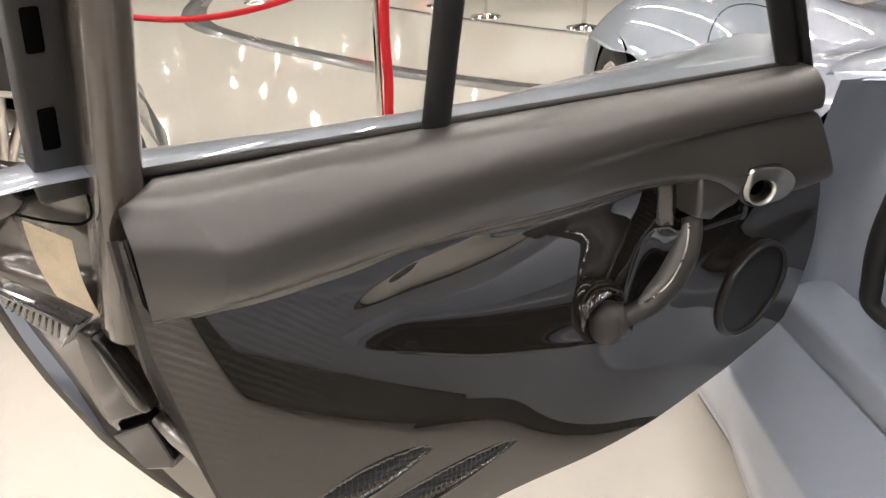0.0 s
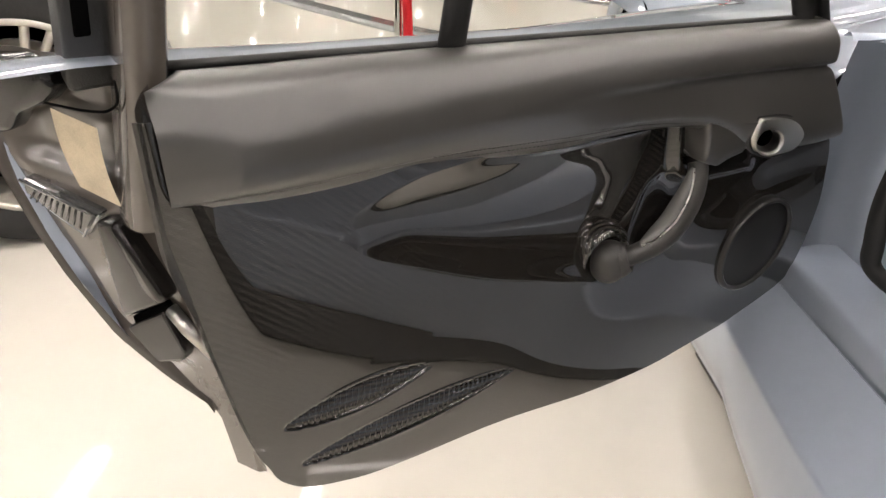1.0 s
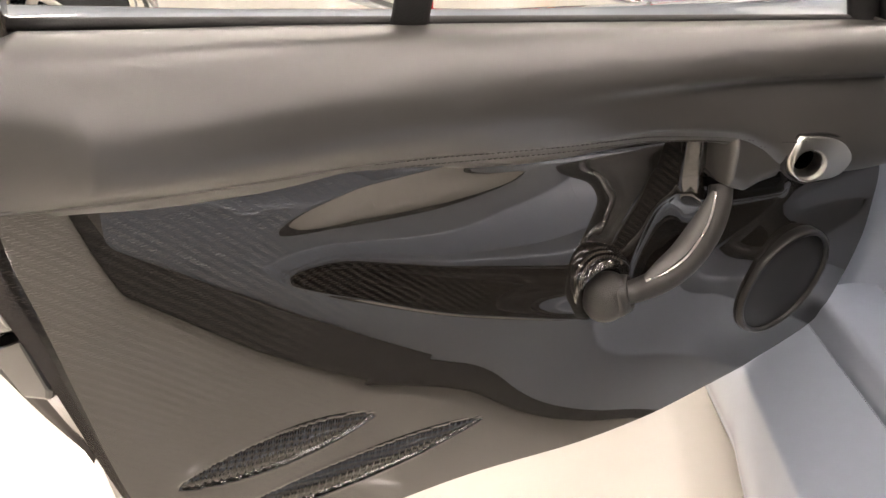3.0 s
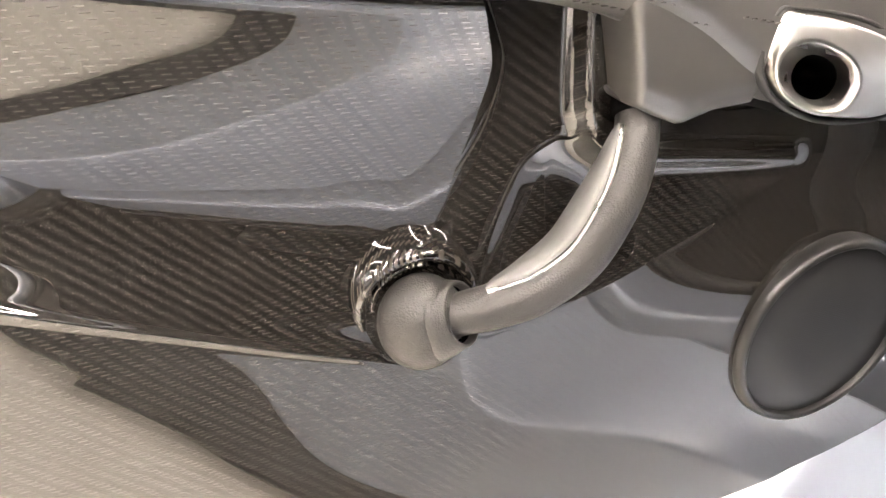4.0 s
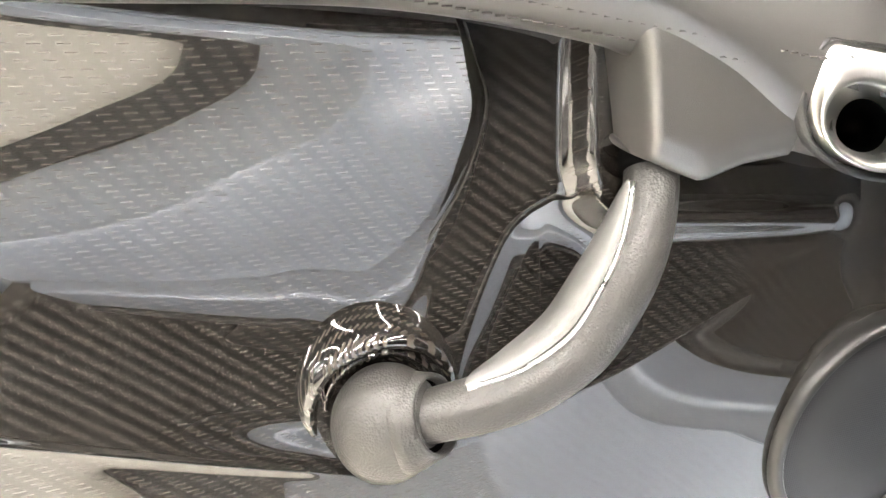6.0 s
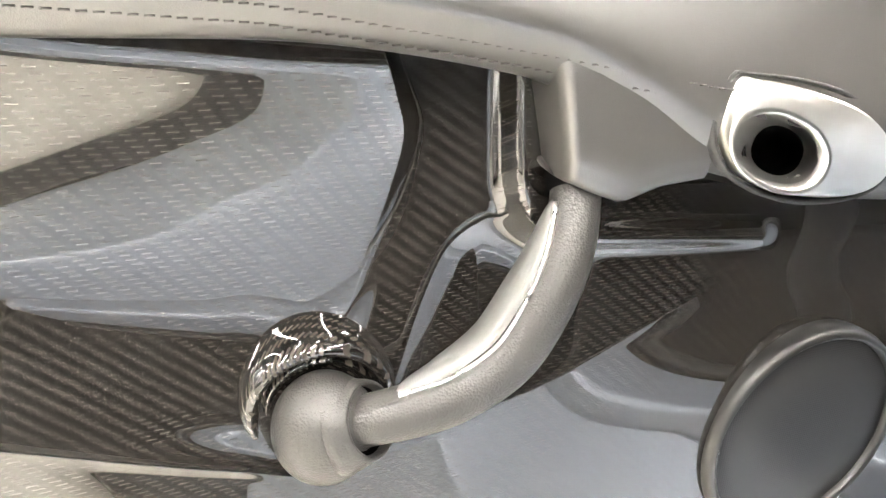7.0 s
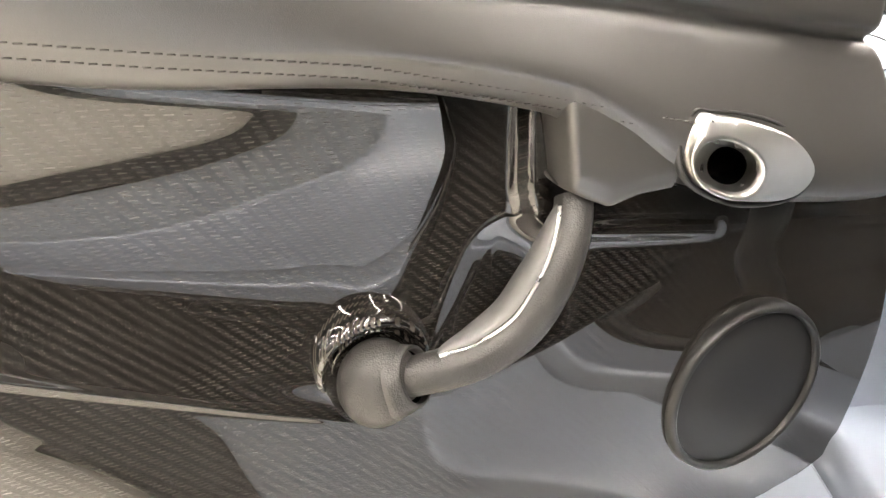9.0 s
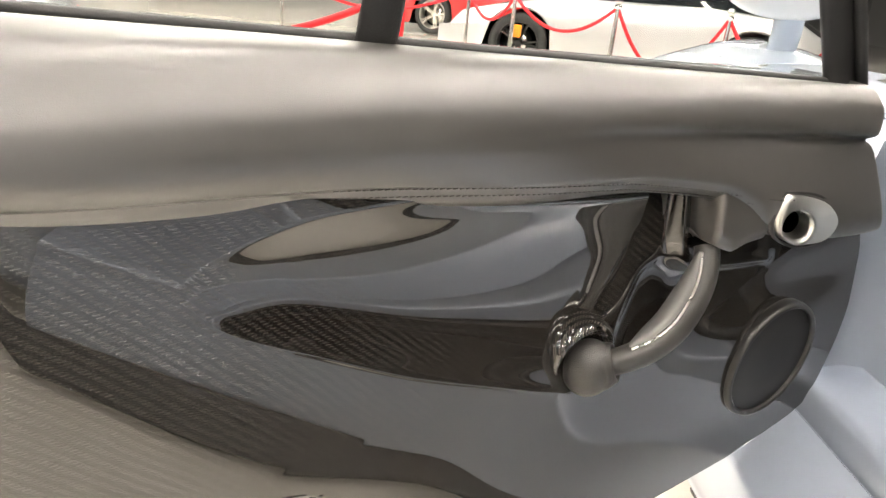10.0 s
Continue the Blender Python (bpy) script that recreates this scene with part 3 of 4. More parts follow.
# leather hood whose slanting mouth takes the handle's end
ax = Vector((0.66, -0.64, 0.40)).normalized()
mouth = Vector((0.6575, 0.5450, 0.5790))
rows = []
for f, r in ((0.0, 0.0295), (0.30, 0.0292), (0.60, 0.0272), (0.82, 0.0246), (0.95, 0.0236), (1.03, 0.0226), (1.06, 0.0214), (1.03, 0.0202), (0.70, 0.0194)):
    c = KC.lerp(mouth, f)
    way = Vector((0.96, -0.10, 0.25)).lerp(ax, f).normalized()
    e1 = way.cross(Vector((0, 1, 0))).normalized()
    e2 = way.cross(e1)
    rows.append([c + (e1 * math.cos(q) + e2 * math.sin(q)) * r for q in (2 * math.pi * j / 40 for j in range(40))])
part("knob_hood", sheet(rows, closed_v=True), M_GRAIN, door, "leather hood round the handle's end", DM)
# solid black plugs at both handle ends, painted as the shade of the gaps
part("socket_gap", sweep([mouth - ax * 0.012, mouth - ax * 0.004], 0.0196, 0.0196, 28), M_HOLE, door, "black plug painted as the shaded gap", DM)
BE = GRAB[50:54]
part("boss_gap", sweep(BE, 0.0170, 0.0170, 24), M_HOLE, door, "black plug painted as the shaded gap", DM)

# ---- release handle ----
def oval(cx, cz, a, b, turn, d, n=48, power=2.4):
    out = []
    for i in range(n):
        q = 2 * math.pi * i / n
        x = a * math.copysign(abs(math.cos(q)) ** (2 / power), math.cos(q))
        z = b * math.copysign(abs(math.sin(q)) ** (2 / power), math.sin(q))
        c, s = math.cos(turn), math.sin(turn)
        out.append((cx + c * x - s * z, d if not callable(d) else d(x), cz + s * x + c * z))
    return out




def outline(grow, d, lean=0.0):
    """The handle's rounded wedge outline, pointed at its upper rear corner."""
    keys = [(0.8585, 0.7665), (0.8520, 0.743), (0.866, 0.718), (0.902, 0.7005), (0.945, 0.6935), (0.974, 0.6975), (0.986, 0.714), (0.972, 0.733), (0.944, 0.749), (0.905, 0.7605), (0.874, 0.7662)]
    mid = Vector((0.917, 0, 0.729))
    ring = spline([(u, 0, z) for u, z in (*keys[-1:], *keys, *keys[:2])], 12 * 8 + 9)[8:-9]
    n = len(ring)
    out = []
    for k in range(48):
        p = ring[int(k * n / 48)]
        w = (p - mid)
        p = p + w.normalized() * grow
        out.append((p.x, d + lean * (p.x - 0.917), p.z))
    # start on the forward side, so that it pairs with the oval hole
    first = max(range(48), key=lambda k: out[k][0] * math.cos(TR) + (out[k][2] - 0.729) * math.sin(TR))
    out = out[first:] + out[:first]
    turn = sum((out[k][0] - 0.917) * (out[(k + 1) % 48][2] - 0.729) - (out[(k + 1) % 48][0] - 0.917) * (out[k][2] - 0.729) for k in range(48))
    return out if turn > 0 else [out[0]] + out[:0:-1]


rows = [outline(0.0, 0.546), outline(0.001, 0.528), outline(0.0, 0.5205), outline(-0.0025, 0.5175),
        oval(hole[0], hole[1], 0.0405, 0.0222, TR, 0.5150, power=2.2), oval(hole[0], hole[1], 0.0385, 0.0205, TR, 0.5135, power=2.2), oval(hole[0], hole[1], 0.0358, 0.0184, TR, 0.5155, power=2.2), oval(hole[0] + 0.002, hole[1], 0.0342, 0.0172, TR, 0.521, power=2.2)]
part("release_handle", sheet(rows, closed_v=True), M_SATIN, door, "satin aluminium release handle with oval opening", DM)
hb = sheet([oval(hole[0] + 0.002, hole[1], 0.0342, 0.0172, TR, 0.521, power=2.2), oval(hole[0] + 0.012, hole[1] - 0.003, 0.0275, 0.0158, TR, 0.530, power=2.2), oval(hole[0] + 0.023, hole[1] - 0.007, 0.0215, 0.0142, TR, 0.541, power=2.2)], closed_v=True)
part("handle_funnel", hb, M_SATIN, door, "satin funnel leading inwards", DM)
# inner tube in flat black, which paints the hollow's shade
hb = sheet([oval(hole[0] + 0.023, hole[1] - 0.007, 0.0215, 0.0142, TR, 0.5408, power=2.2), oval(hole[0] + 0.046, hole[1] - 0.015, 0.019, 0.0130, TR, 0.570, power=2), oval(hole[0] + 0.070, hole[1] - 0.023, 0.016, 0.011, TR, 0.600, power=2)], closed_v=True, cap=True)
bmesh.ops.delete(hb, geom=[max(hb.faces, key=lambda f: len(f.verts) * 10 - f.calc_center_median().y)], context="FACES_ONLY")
part("handle_hollow", hb, M_HOLE, door, "inside of the handle, its shade painted black", DM)
rows = [outline(0.0065, 0.530), outline(0.0060, 0.5225), outline(0.0030, 0.5225), outline(0.0020, 0.540)]
part("handle_bezel", sheet(rows, closed_v=True), M_BLACK, door, "black surround", DM)

# ---- loudspeaker ----
SM = DM @ Matrix.Translation((1.020, 0.5870, 0.473)) @ Matrix.Rotation(radians(90), 4, "X")
part("speaker_ring", lathe([(0.092, 0.0), (0.0960, 0.010), (0.0965, 0.022), (0.0945, 0.029), (0.0905, 0.0315), (0.0875, 0.029), (0.087, 0.024)], 72), M_RING, door, "black loudspeaker ring", SM)


def mesh_grille():
    bm = lathe([(0.0001, 0.0270), (0.03, 0.0268), (0.06, 0.0262), (0.082, 0.0252), (0.0872, 0.0245)], 64)
    return bm


M_GRILLE = bpy.data.materials.new("perforated_grille")
M_GRILLE.use_nodes = True
gn, gl_ = M_GRILLE.node_tree.nodes, M_GRILLE.node_tree.links
gp = gn["Principled BSDF"]
gp.inputs["Metallic"].default_value, gp.inputs["Roughness"].default_value = 0.2, 0.45
gp.inputs["Specular IOR Level"].default_value = 0.25
gco, gv, gr = gn.new("ShaderNodeTexCoord"), gn.new("ShaderNodeTexVoronoi"), gn.new("ShaderNodeMapRange")
gv.inputs["Scale"].default_value, gv.inputs["Randomness"].default_value = 480, 0.0
gl_.new(gco.outputs["Object"], gv.inputs["Vector"])
gl_.new(gv.outputs["Distance"], gr.inputs[0])
gr.inputs[1].default_value, gr.inputs[2].default_value, gr.inputs[3].default_value, gr.inputs[4].default_value = 0.30, 0.42, 0.0, 1.0
gm = gn.new("ShaderNodeMix")
gm.data_type = "RGBA"
gm.inputs["A"].default_value, gm.inputs["B"].default_value = (0.0015, 0.0015, 0.0015, 1), (0.019, 0.0187, 0.0183, 1)
gl_.new(gr.outputs[0], gm.inputs["Factor"])
gl_.new(gm.outputs["Result"], gp.inputs["Base Color"])
part("speaker_grille", mesh_grille(), M_GRILLE, door, "finely perforated dark grille", SM)

# ---- window: glass, bars and posts of the door ----
def wz(u):
    return lerp_keys(ZW, u)


rows = [[(u, 0.607 + 0.10 * f * f, wz(u) - 0.03 + 0.55 * f) for f in (k / 8 for k in range(9))] for u in (0.05 + 1.02 * i / 8 for i in range(9))]
pane = part("window_glass", sheet(rows), M_GLASS, door, "clear side window", DM)
pane.visible_shadow = False
part("window_seal", sweep([Vector((u, 0.606, wz(u) + 0.001)) for u in (0.06 + 0.98 * i / 24 for i in range(25))], 0.0045, 0.006, 12), M_RUBBER, door, "black rubber seal", DM)
part("window_mullion", sweep([Vector((0.359 + 0.30 * f * 0.28, 0.598 + 0.02 * f, 0.915 + 0.45 * f)) for f in (k / 8 for k in range(9))], 0.0185, 0.008, 16), M_BLACK, door, "black divider bar of the window", DM)
part("front_window_post", sweep([Vector((1.062 - 0.26 * f, 0.602 + 0.03 * f, 0.845 + 0.5 * f)) for f in (k / 8 for k in range(9))], 0.036, 0.012, 16), M_BLACK, door, "black front post of the window frame", DM)
part("front_post_seal", sweep([Vector((1.075 - 0.26 * f, 0.585 + 0.03 * f, 0.845 + 0.5 * f)) for f in (k / 8 for k in range(9))], 0.008, 0.008, 12), M_RUBBER, door, "", DM)
rows = []
for k in range(13):
    f = k / 12
    z = 0.80 + 0.55 * f
    a = ease(0.80, 0.95, z)
    sh = 0.09 * (f - 0.3)
    keys = [(0.064 + sh, 0.606, z), (0.058 + sh, 0.590, z), (0.044 + sh, 0.585, z), (0.030 + sh, 0.592, z), (0.022 + sh, 0.615, z), (0.022 + sh, 0.65, z)]
    rows.append(spline(keys, 20))
part("rear_window_post", sheet(rows), M_EDGE, door, "lacquered rear post of the window frame", DM)
gb = box((-0.020, 0.648, 0.925), (0.026, 0.72, 1.36), 0.006)
for v in gb.verts:
    v.co.x += 0.12 * (v.co.z - 0.93)
part("window_guide", gb, M_BLACK, door, "black window guide channel with slots", DM)
# slots are not cut: black blocks carry their shade as colour
for z in (0.975, 1.055, 1.135, 1.215):
    sb = box((-0.010, 0.644, z), (0.004, 0.66, z + 0.035), 0.002)
    for v in sb.verts:
        v.co.x += 0.12 * (v.co.z - 0.93)
    part("guide_slot", sb, M_HOLE, door, "black block painted as a shaded slot", DM)

# ---- rear edge of the door: x along the edge outwards, y out of it, z up ----
EDX, EDY = Vector((-0.5171, 0.8559, 0)), Vector((-0.8559, -0.5171, 0))
EM = DM @ Matrix(((EDX.x, EDY.x, 0, 0.045), (EDX.y, EDY.y, 0, 0.56), (0, 0, 1, 0), (0, 0, 0, 1)))
AIN = [(0.48, 0.0), (0.55, 0.012), (0.571, 0.030), (0.618, 0.085), (0.652, 0.138), (0.69, 0.168), (0.735, 0.195), (0.80, 0.246), (0.93, 0.250)]
AOUT = [(0.535, 0.0), (0.568, 0.026), (0.585, 0.084), (0.619, 0.153), (0.686, 0.212), (0.739, 0.244), (0.81, 0.272), (0.93, 0.270)]
rows = []
for k in range(61):
    z = 0.478 + (0.945 - 0.478) * k / 60
    ui = smooth_keys(UL, z)
    a0 = (skin(ui, z) - 0.56) / 0.8559
    a1 = max(lerp_keys(AIN, z), a0 + 0.004)
    row = []
    for j in range(25):
        f = j / 24
        a = a0 + (a1 - a0) * f
        inner = (ui - 0.045 + 0.5171 * a) / -0.8559
        y = inner * (1 - ease(0, 0.25, f))
        y -= 0.020 * ease(0.10, 0.22, f) * ease(1.0, 0.86, f) * ease(0.822, 0.845, z)
        y -= 0.006 * ease(0.25, 0.33, f) * ease(0.75, 0.66, f) * ease(0.893, 0.899, z)
        row.append((a, y, z))
    rows.append(row)
part("door_edge", sheet(rows), M_EDGE, door, "lacquered grey-brown rear edge of the door", EM)
rows = []
for k in range(41):
    f = k / 40
    zi = 0.56 + (0.93 - 0.56) * f
    zo = 0.556 + (0.93 - 0.556) * f ** 1.15
    ai, ao = lerp_keys(AIN, zi), lerp_keys(AOUT, zo)
    rows.append([(ai - 0.004, -0.003, zi), (ai * 0.5 + ao * 0.5, 0.002, (zi + zo) / 2), (ao, 0.004, zo), (ao + 0.004, -0.001, zo), (ao + 0.002, -0.02, zo)])
part("skin_flange", sheet(rows), M_FLANGE, door, "dark brown flange of the outer skin", EM)


def prism(poly, y0, y1, bevel=0.003):
    bm = bmesh.new()
    low = [bm.verts.new((a, y0, z)) for a, z in poly]
    high = [bm.verts.new((a, y1, z)) for a, z in poly]
    n = len(poly)
    bm.faces.new(low)
    bm.faces.new(high[::-1])
    for i in range(n):
        bm.faces.new((low[i], high[i], high[(i + 1) % n], low[(i + 1) % n]))
    bmesh.ops.recalc_face_normals(bm, faces=bm.faces)
    if bevel:
        bmesh.ops.bevel(bm, geom=bm.edges[:], offset=bevel, segments=2, affect="EDGES", profile=0.5)
    return bm


part("latch", prism([(0.120, 0.790), (0.088, 0.800), (0.044, 0.724), (0.050, 0.708), (0.117, 0.664)], -0.012, 0.016, 0.007), M_LATCH, door, "black latch housing", EM)
part("latch_cap", prism([(0.092, 0.798), (0.082, 0.800), (0.036, 0.726), (0.044, 0.712), (0.066, 0.722)], -0.010, 0.022, 0.006), M_LATCH, door, "", EM)
# latch mouth is a solid block with its shade painted black
part("latch_slot", prism([(0.112, 0.664), (0.052, 0.706), (0.046, 0.696), (0.110, 0.650)], -0.012, 0.006, 0.001), M_HOLE, door, "black block painted as the shaded latch mouth", EM, smooth=False)
part("latch_foot", prism([(0.116, 0.652), (0.050, 0.698), (0.030, 0.652), (0.036, 0.636), (0.078, 0.616)], -0.012, 0.015, 0.004), M_LATCH, door, "", EM, smooth=False)
part("latch_cover", prism([(0.2284, 0.810), (0.170, 0.806), (0.1128, 0.7987), (0.1475, 0.7592), (0.190, 0.774), (0.2278, 0.7911)], -0.01, 0.010, 0.004), M_CLEAR, door, "smoky clear ribbed wedge cover", EM, smooth=False)
part("cover_ridge", sweep([Vector((0.227, 0.011, 0.808)), Vector((0.170, 0.012, 0.801)), Vector((0.120, 0.012, 0.795))], 0.0022, 0.0022, 10, up=(0, 1, 0)), M_CLEAR, door, "bright ridge", EM)
part("cover_ridge", sweep([Vector((0.120, 0.012, 0.795)), Vector((0.148, 0.011, 0.762))], 0.0018, 0.0018, 10, up=(0, 1, 0)), M_CLEAR, door, "bright ridge", EM)
for i in range(9):
    x = 0.140 + 0.0085 * i
    part("cover_rib", sweep([Vector((x, 0.010, 0.794 + 0.08 * (x - 0.14))), Vector((x + 0.012, 0.010, 0.770 + 0.26 * (x - 0.14)))], 0.0013, 0.0013, 8, up=(0, 1, 0)), M_LATCH, door, "", EM)
part("striker", sweep([Vector((0.046, 0.006, 0.698)), Vector((0.02, 0.012, 0.685)), Vector((-0.012, 0.010, 0.661))], 0.009, 0.007, 14, up=(0, 1, 0)), M_STEEL, door, "small steel striker pin", EM)
rows = []
for k in range(13):
    f = k / 12
    l0, l1 = Vector((0.1514, 0.0, 0.9017)), Vector((0.1401, 0.0, 0.8194))
    r0, r1 = Vector((0.0919, 0.0, 0.8931)), Vector((0.0857, 0.0, 0.8101))
    rows.append([l0.lerp(l1, f) + Vector((0, 0.0045 + 0.004 * math.sin(math.pi * f), 0)), r0.lerp(r1, f) + Vector((0, 0.004 + 0.004 * math.sin(math.pi * f), 0))])
part("tape", sheet(rows), M_TAG, door, "strip of yellowed masking tape", EM)
part("edge_grommet", prism([(0.262, 0.935), (0.185, 0.946), (0.148, 0.938), (0.138, 0.930), (0.141, 0.919), (0.160, 0.904), (0.186, 0.892), (0.205, 0.884), (0.225, 0.862), (0.262, 0.850)], -0.02, 0.008, 0.007), M_LATCH, door, "rounded black rubber stop", EM)
part("edge_seam", sweep(spline([(0.1587, 0.003, 0.9048), (0.1198, 0.003, 0.9064), (0.085, 0.003, 0.9105), (0.0693, 0.003, 0.9155), (0.0565, 0.003, 0.9265), (0.0548, 0.003, 0.9454)], 30), 0.0013, 0.0013, 8, up=(0, 1, 0)), M_HOLE, door, "dark seam of a cover plate", EM)

rows = []
for i in range(31):
    s = i / 30
    row = []
    for k in range(25):
        f = k / 24
        u0 = -0.10 + 1.32 * s
        width = lerp_keys([(0, 0.185), (0.25, 0.11), (0.45, 0.10), (0.8, 0.20), (1.0, 0.24)], s)
        drop = lerp_keys([(0, 0.045), (0.2, 0.036), (0.4, 0.026), (0.8, 0.030), (1.0, 0.028)], s)
        zt = wz(u0) + 0.004
        if f < 0.4:
            g = f / 0.4
            d, z = 0.612 + width * g, zt - drop * g * g
        else:
            g = (f - 0.4) / 0.6
            zlow = lerp_keys([(0, 0.54), (0.12, 0.475), (0.3, 0.42), (1.0, 0.32)], s)
            z = zt - drop - (zt - drop - zlow) * g
            d = 0.612 + width + 0.03 * math.sin(math.pi * g * 0.8) * ease(0.1, 0.5, s) - (width - 0.01) * g ** (1.3 + 0.9 * ease(0.0, 0.4, s))
        d = min(d, 0.548 + 0.8559 * lerp_keys(AOUT, z) + 0.35 * ease(0.08, 0.6, s))
        uu = u0
        row.append((uu, d, z) if s > 0.1 else (max(uu, 0.055 - 0.5171 * lerp_keys(AOUT, z)), d, z))
    rows.append(row)
part("outer_skin", sheet(rows), M_PAINT, door, "blue-grey painted outer skin of the door", DM)


# ---- body of the car round the door opening ----
F, RT = Vector((-0.11, 0.994, 0)), Vector((0.994, 0.11, 0))
ORG = Vector((0.482, 1.08, 0))
CM = Matrix(((RT.x, F.x, 0, ORG.x), (RT.y, F.y, 0, ORG.y), (0, 0, 1, 0), (0, 0, 0, 1)))  # x inwards, y forwards


def rail(profile, y0, y1, n, wob=None, count=48):
    rows = []
    for i in range(n + 1):
        y = y0 + (y1 - y0) * i / n
        off = wob(y) if wob else (0, 0)
        rows.append([(p.x + off[0], y, p.z + off[1]) for p in spline([(a, 0, b) for a, b in profile], count)])
    return sheet(rows)


# the sill's outer edge runs slightly out towards the rear, and its foot flares further out
rows = []
for i in range(61):
    y = -1.39 + 1.69 * i / 60
    back = 0.75 * (1 - math.exp(-max(0.05 - y, 0.0) / 0.75)) - 0.03
    xe, xl = 0.019 - 0.095 * back, 0.044 - 0.22 * back
    keys = [(xl + 0.20, 0, 0.104), (xl + 0.10, 0, 0.100), (xl + 0.03, 0, 0.098), (xl + 0.008, 0, 0.106), (xl + 0.002, 0, 0.125)]
    keys += [(xl * (1 - f) + (xe - 0.004) * f - 0.010 * math.sin(math.pi * f), 0, 0.125 + 0.155 * f) for f in (0.25, 0.5, 0.75, 0.94)]
    keys += [(xe - 0.0025, 0, 0.290), (xe + 0.001, 0, 0.297), (xe + 0.010, 0, 0.3015)]
    x1, z1 = xe + 0.010, 0.3015
    keys += [(x1 + (0.153 - x1) * f, 0, z1 + (0.352 - z1) * f) for f in (0.15, 0.3, 0.5, 0.7, 0.85, 1.0)]
    rows.append([(p.x, y, p.z) for p in spline(keys, 64)])
part("sill", sheet(rows), M_SILL, car, "blue-grey painted sill", CM)
# added blade, tucked out of direct sight: makes the dark band reflected in the door
rows = []
for i in range(81):
    y = -2.90 + 3.20 * i / 80
    out = 0.11 - 0.235 * ease(0.15, -0.95, y)
    rows.append([(out + 0.14, y, 0.020), (out + 0.02, y, 0.018), (out, y, 0.022), (out - 0.004, y, 0.032), (out + 0.004, y, 0.042), (out + 0.03, y, 0.09), (out + 0.05, y, 0.112)])
part("shade_blade", sheet(rows), M_BLACK, car, "satin black blade added under the sill for a dark reflected band", CM)
part("sill_groove", rail([(0.151, 0.352), (0.153, 0.346), (0.157, 0.344), (0.160, 0.353)], -1.39, 0.22, 8, count=12), M_RUBBER, car, "", CM)
part("sill_step", rail([(0.158, 0.346), (0.161, 0.365), (0.164, 0.385), (0.168, 0.395), (0.176, 0.401), (0.19, 0.403), (0.22, 0.405), (0.25, 0.406), (0.28, 0.406), (0.300, 0.402), (0.31, 0.37)], -1.39, 0.20, 40), M_SILL, car, "raised inner sill", CM)
part("aperture_seal", sweep([Vector(p) for p in spline([(0.325, -1.38, 0.410), (0.325, -0.25, 0.410), (0.300, -0.08, 0.420), (0.248, -0.005, 0.455), (0.232, 0.0, 0.510), (0.220, -0.005, 0.600), (0.228, -0.01, 0.70), (0.26, 0.0, 0.82)], 60)], 0.016, 0.022, 14), M_RUBBER, car, "black rubber door seal", CM)
part("underbody", box((0.13, -1.60, 0.100), (1.55, 0.60, 0.112), 0.004), M_INTERIOR, car, "black underbody tray", CM)
part("cabin_floor", box((0.34, -2.2, 0.10), (1.45, 0.5, 0.16), 0.02), M_INTERIOR, car, "dark cabin floor", CM)
part("cabin_tunnel", box((0.72, -2.2, 0.16), (1.02, 0.5, 0.48), 0.08, 4), M_INTERIOR, car, "dark centre tunnel", CM)
part("cabin_side", box((1.40, -2.2, 0.10), (1.50, 0.5, 0.85), 0.02), M_INTERIOR, car, "far side of the dark cabin", CM)
part("cabin_bulkhead", box((0.16, -1.42, 0.10), (1.50, -1.30, 1.16), 0.03), M_INTERIOR, car, "dark rear bulkhead", CM)
part("rear_quarter", box((-0.03, -3.0, 0.10), (1.70, -1.40, 0.98), 0.10, 5), M_PAINT, car, "blue-grey painted rear quarter", CM)
part("far_window", box((1.42, -1.40, 0.85), (1.46, 0.3, 1.18), 0.01), M_DARKGLASS, car, "dark tinted far side window", CM)
part("dashboard", box((0.36, 0.25, 0.45), (1.45, 0.55, 0.82), 0.08, 4), M_INTERIOR, car, "dark dashboard", CM)
part("roof", box((0.42, -2.0, 1.16), (1.40, 0.0, 1.20), 0.018, 3), M_PAINT, car, "low painted roof", CM)
part("headliner", box((0.44, -1.98, 1.135), (1.38, -0.02, 1.158), 0.006, 2), M_INTERIOR, car, "dark headliner", CM)

# front fender and bonnet, world axes: one flowing sheet from the outer lip to the far side
SIDE = [(1.30, 0.655), (1.8, 0.70), (2.1, 0.68), (2.4, 0.56), (2.6, 0.50), (2.9, 0.49), (3.2, 0.54), (3.5, 0.66)]


def side_x(y):
    return smooth_keys(SIDE, y)


def top_z(x, y):
    z = 0.68 + 0.19 * math.exp(-((x - 0.88) / 0.36) ** 2 - ((y - 2.6) / 0.60) ** 2)
    z += 0.19 * math.exp(-((x - 2.0) / 0.36) ** 2 - ((y - 2.6) / 0.60) ** 2)
    z += 0.12 * math.exp(-((x - 1.42) / 0.5) ** 2) * ease(3.4, 1.6, y) + 0.16 * ease(1.95, 1.32, y)
    return z - 0.18 * ease(2.9, 3.5, y)


rows = []
for i in range(71):
    y = 1.31 + 2.19 * i / 70
    x0 = side_x(y)
    row = []
    for j in range(61):
        f = j / 60
        x = x0 + (2.45 - x0) * f
        edge_drop = 0.10 * (1 - min(1.0, (x - x0) / 0.16)) ** 2
        row.append((x, y, top_z(x, y) - edge_drop))
    rows.append(row)
part("front_body", sheet(rows), M_PAINT, car, "blue-grey fender and bonnet with swelling curves")
rows = []
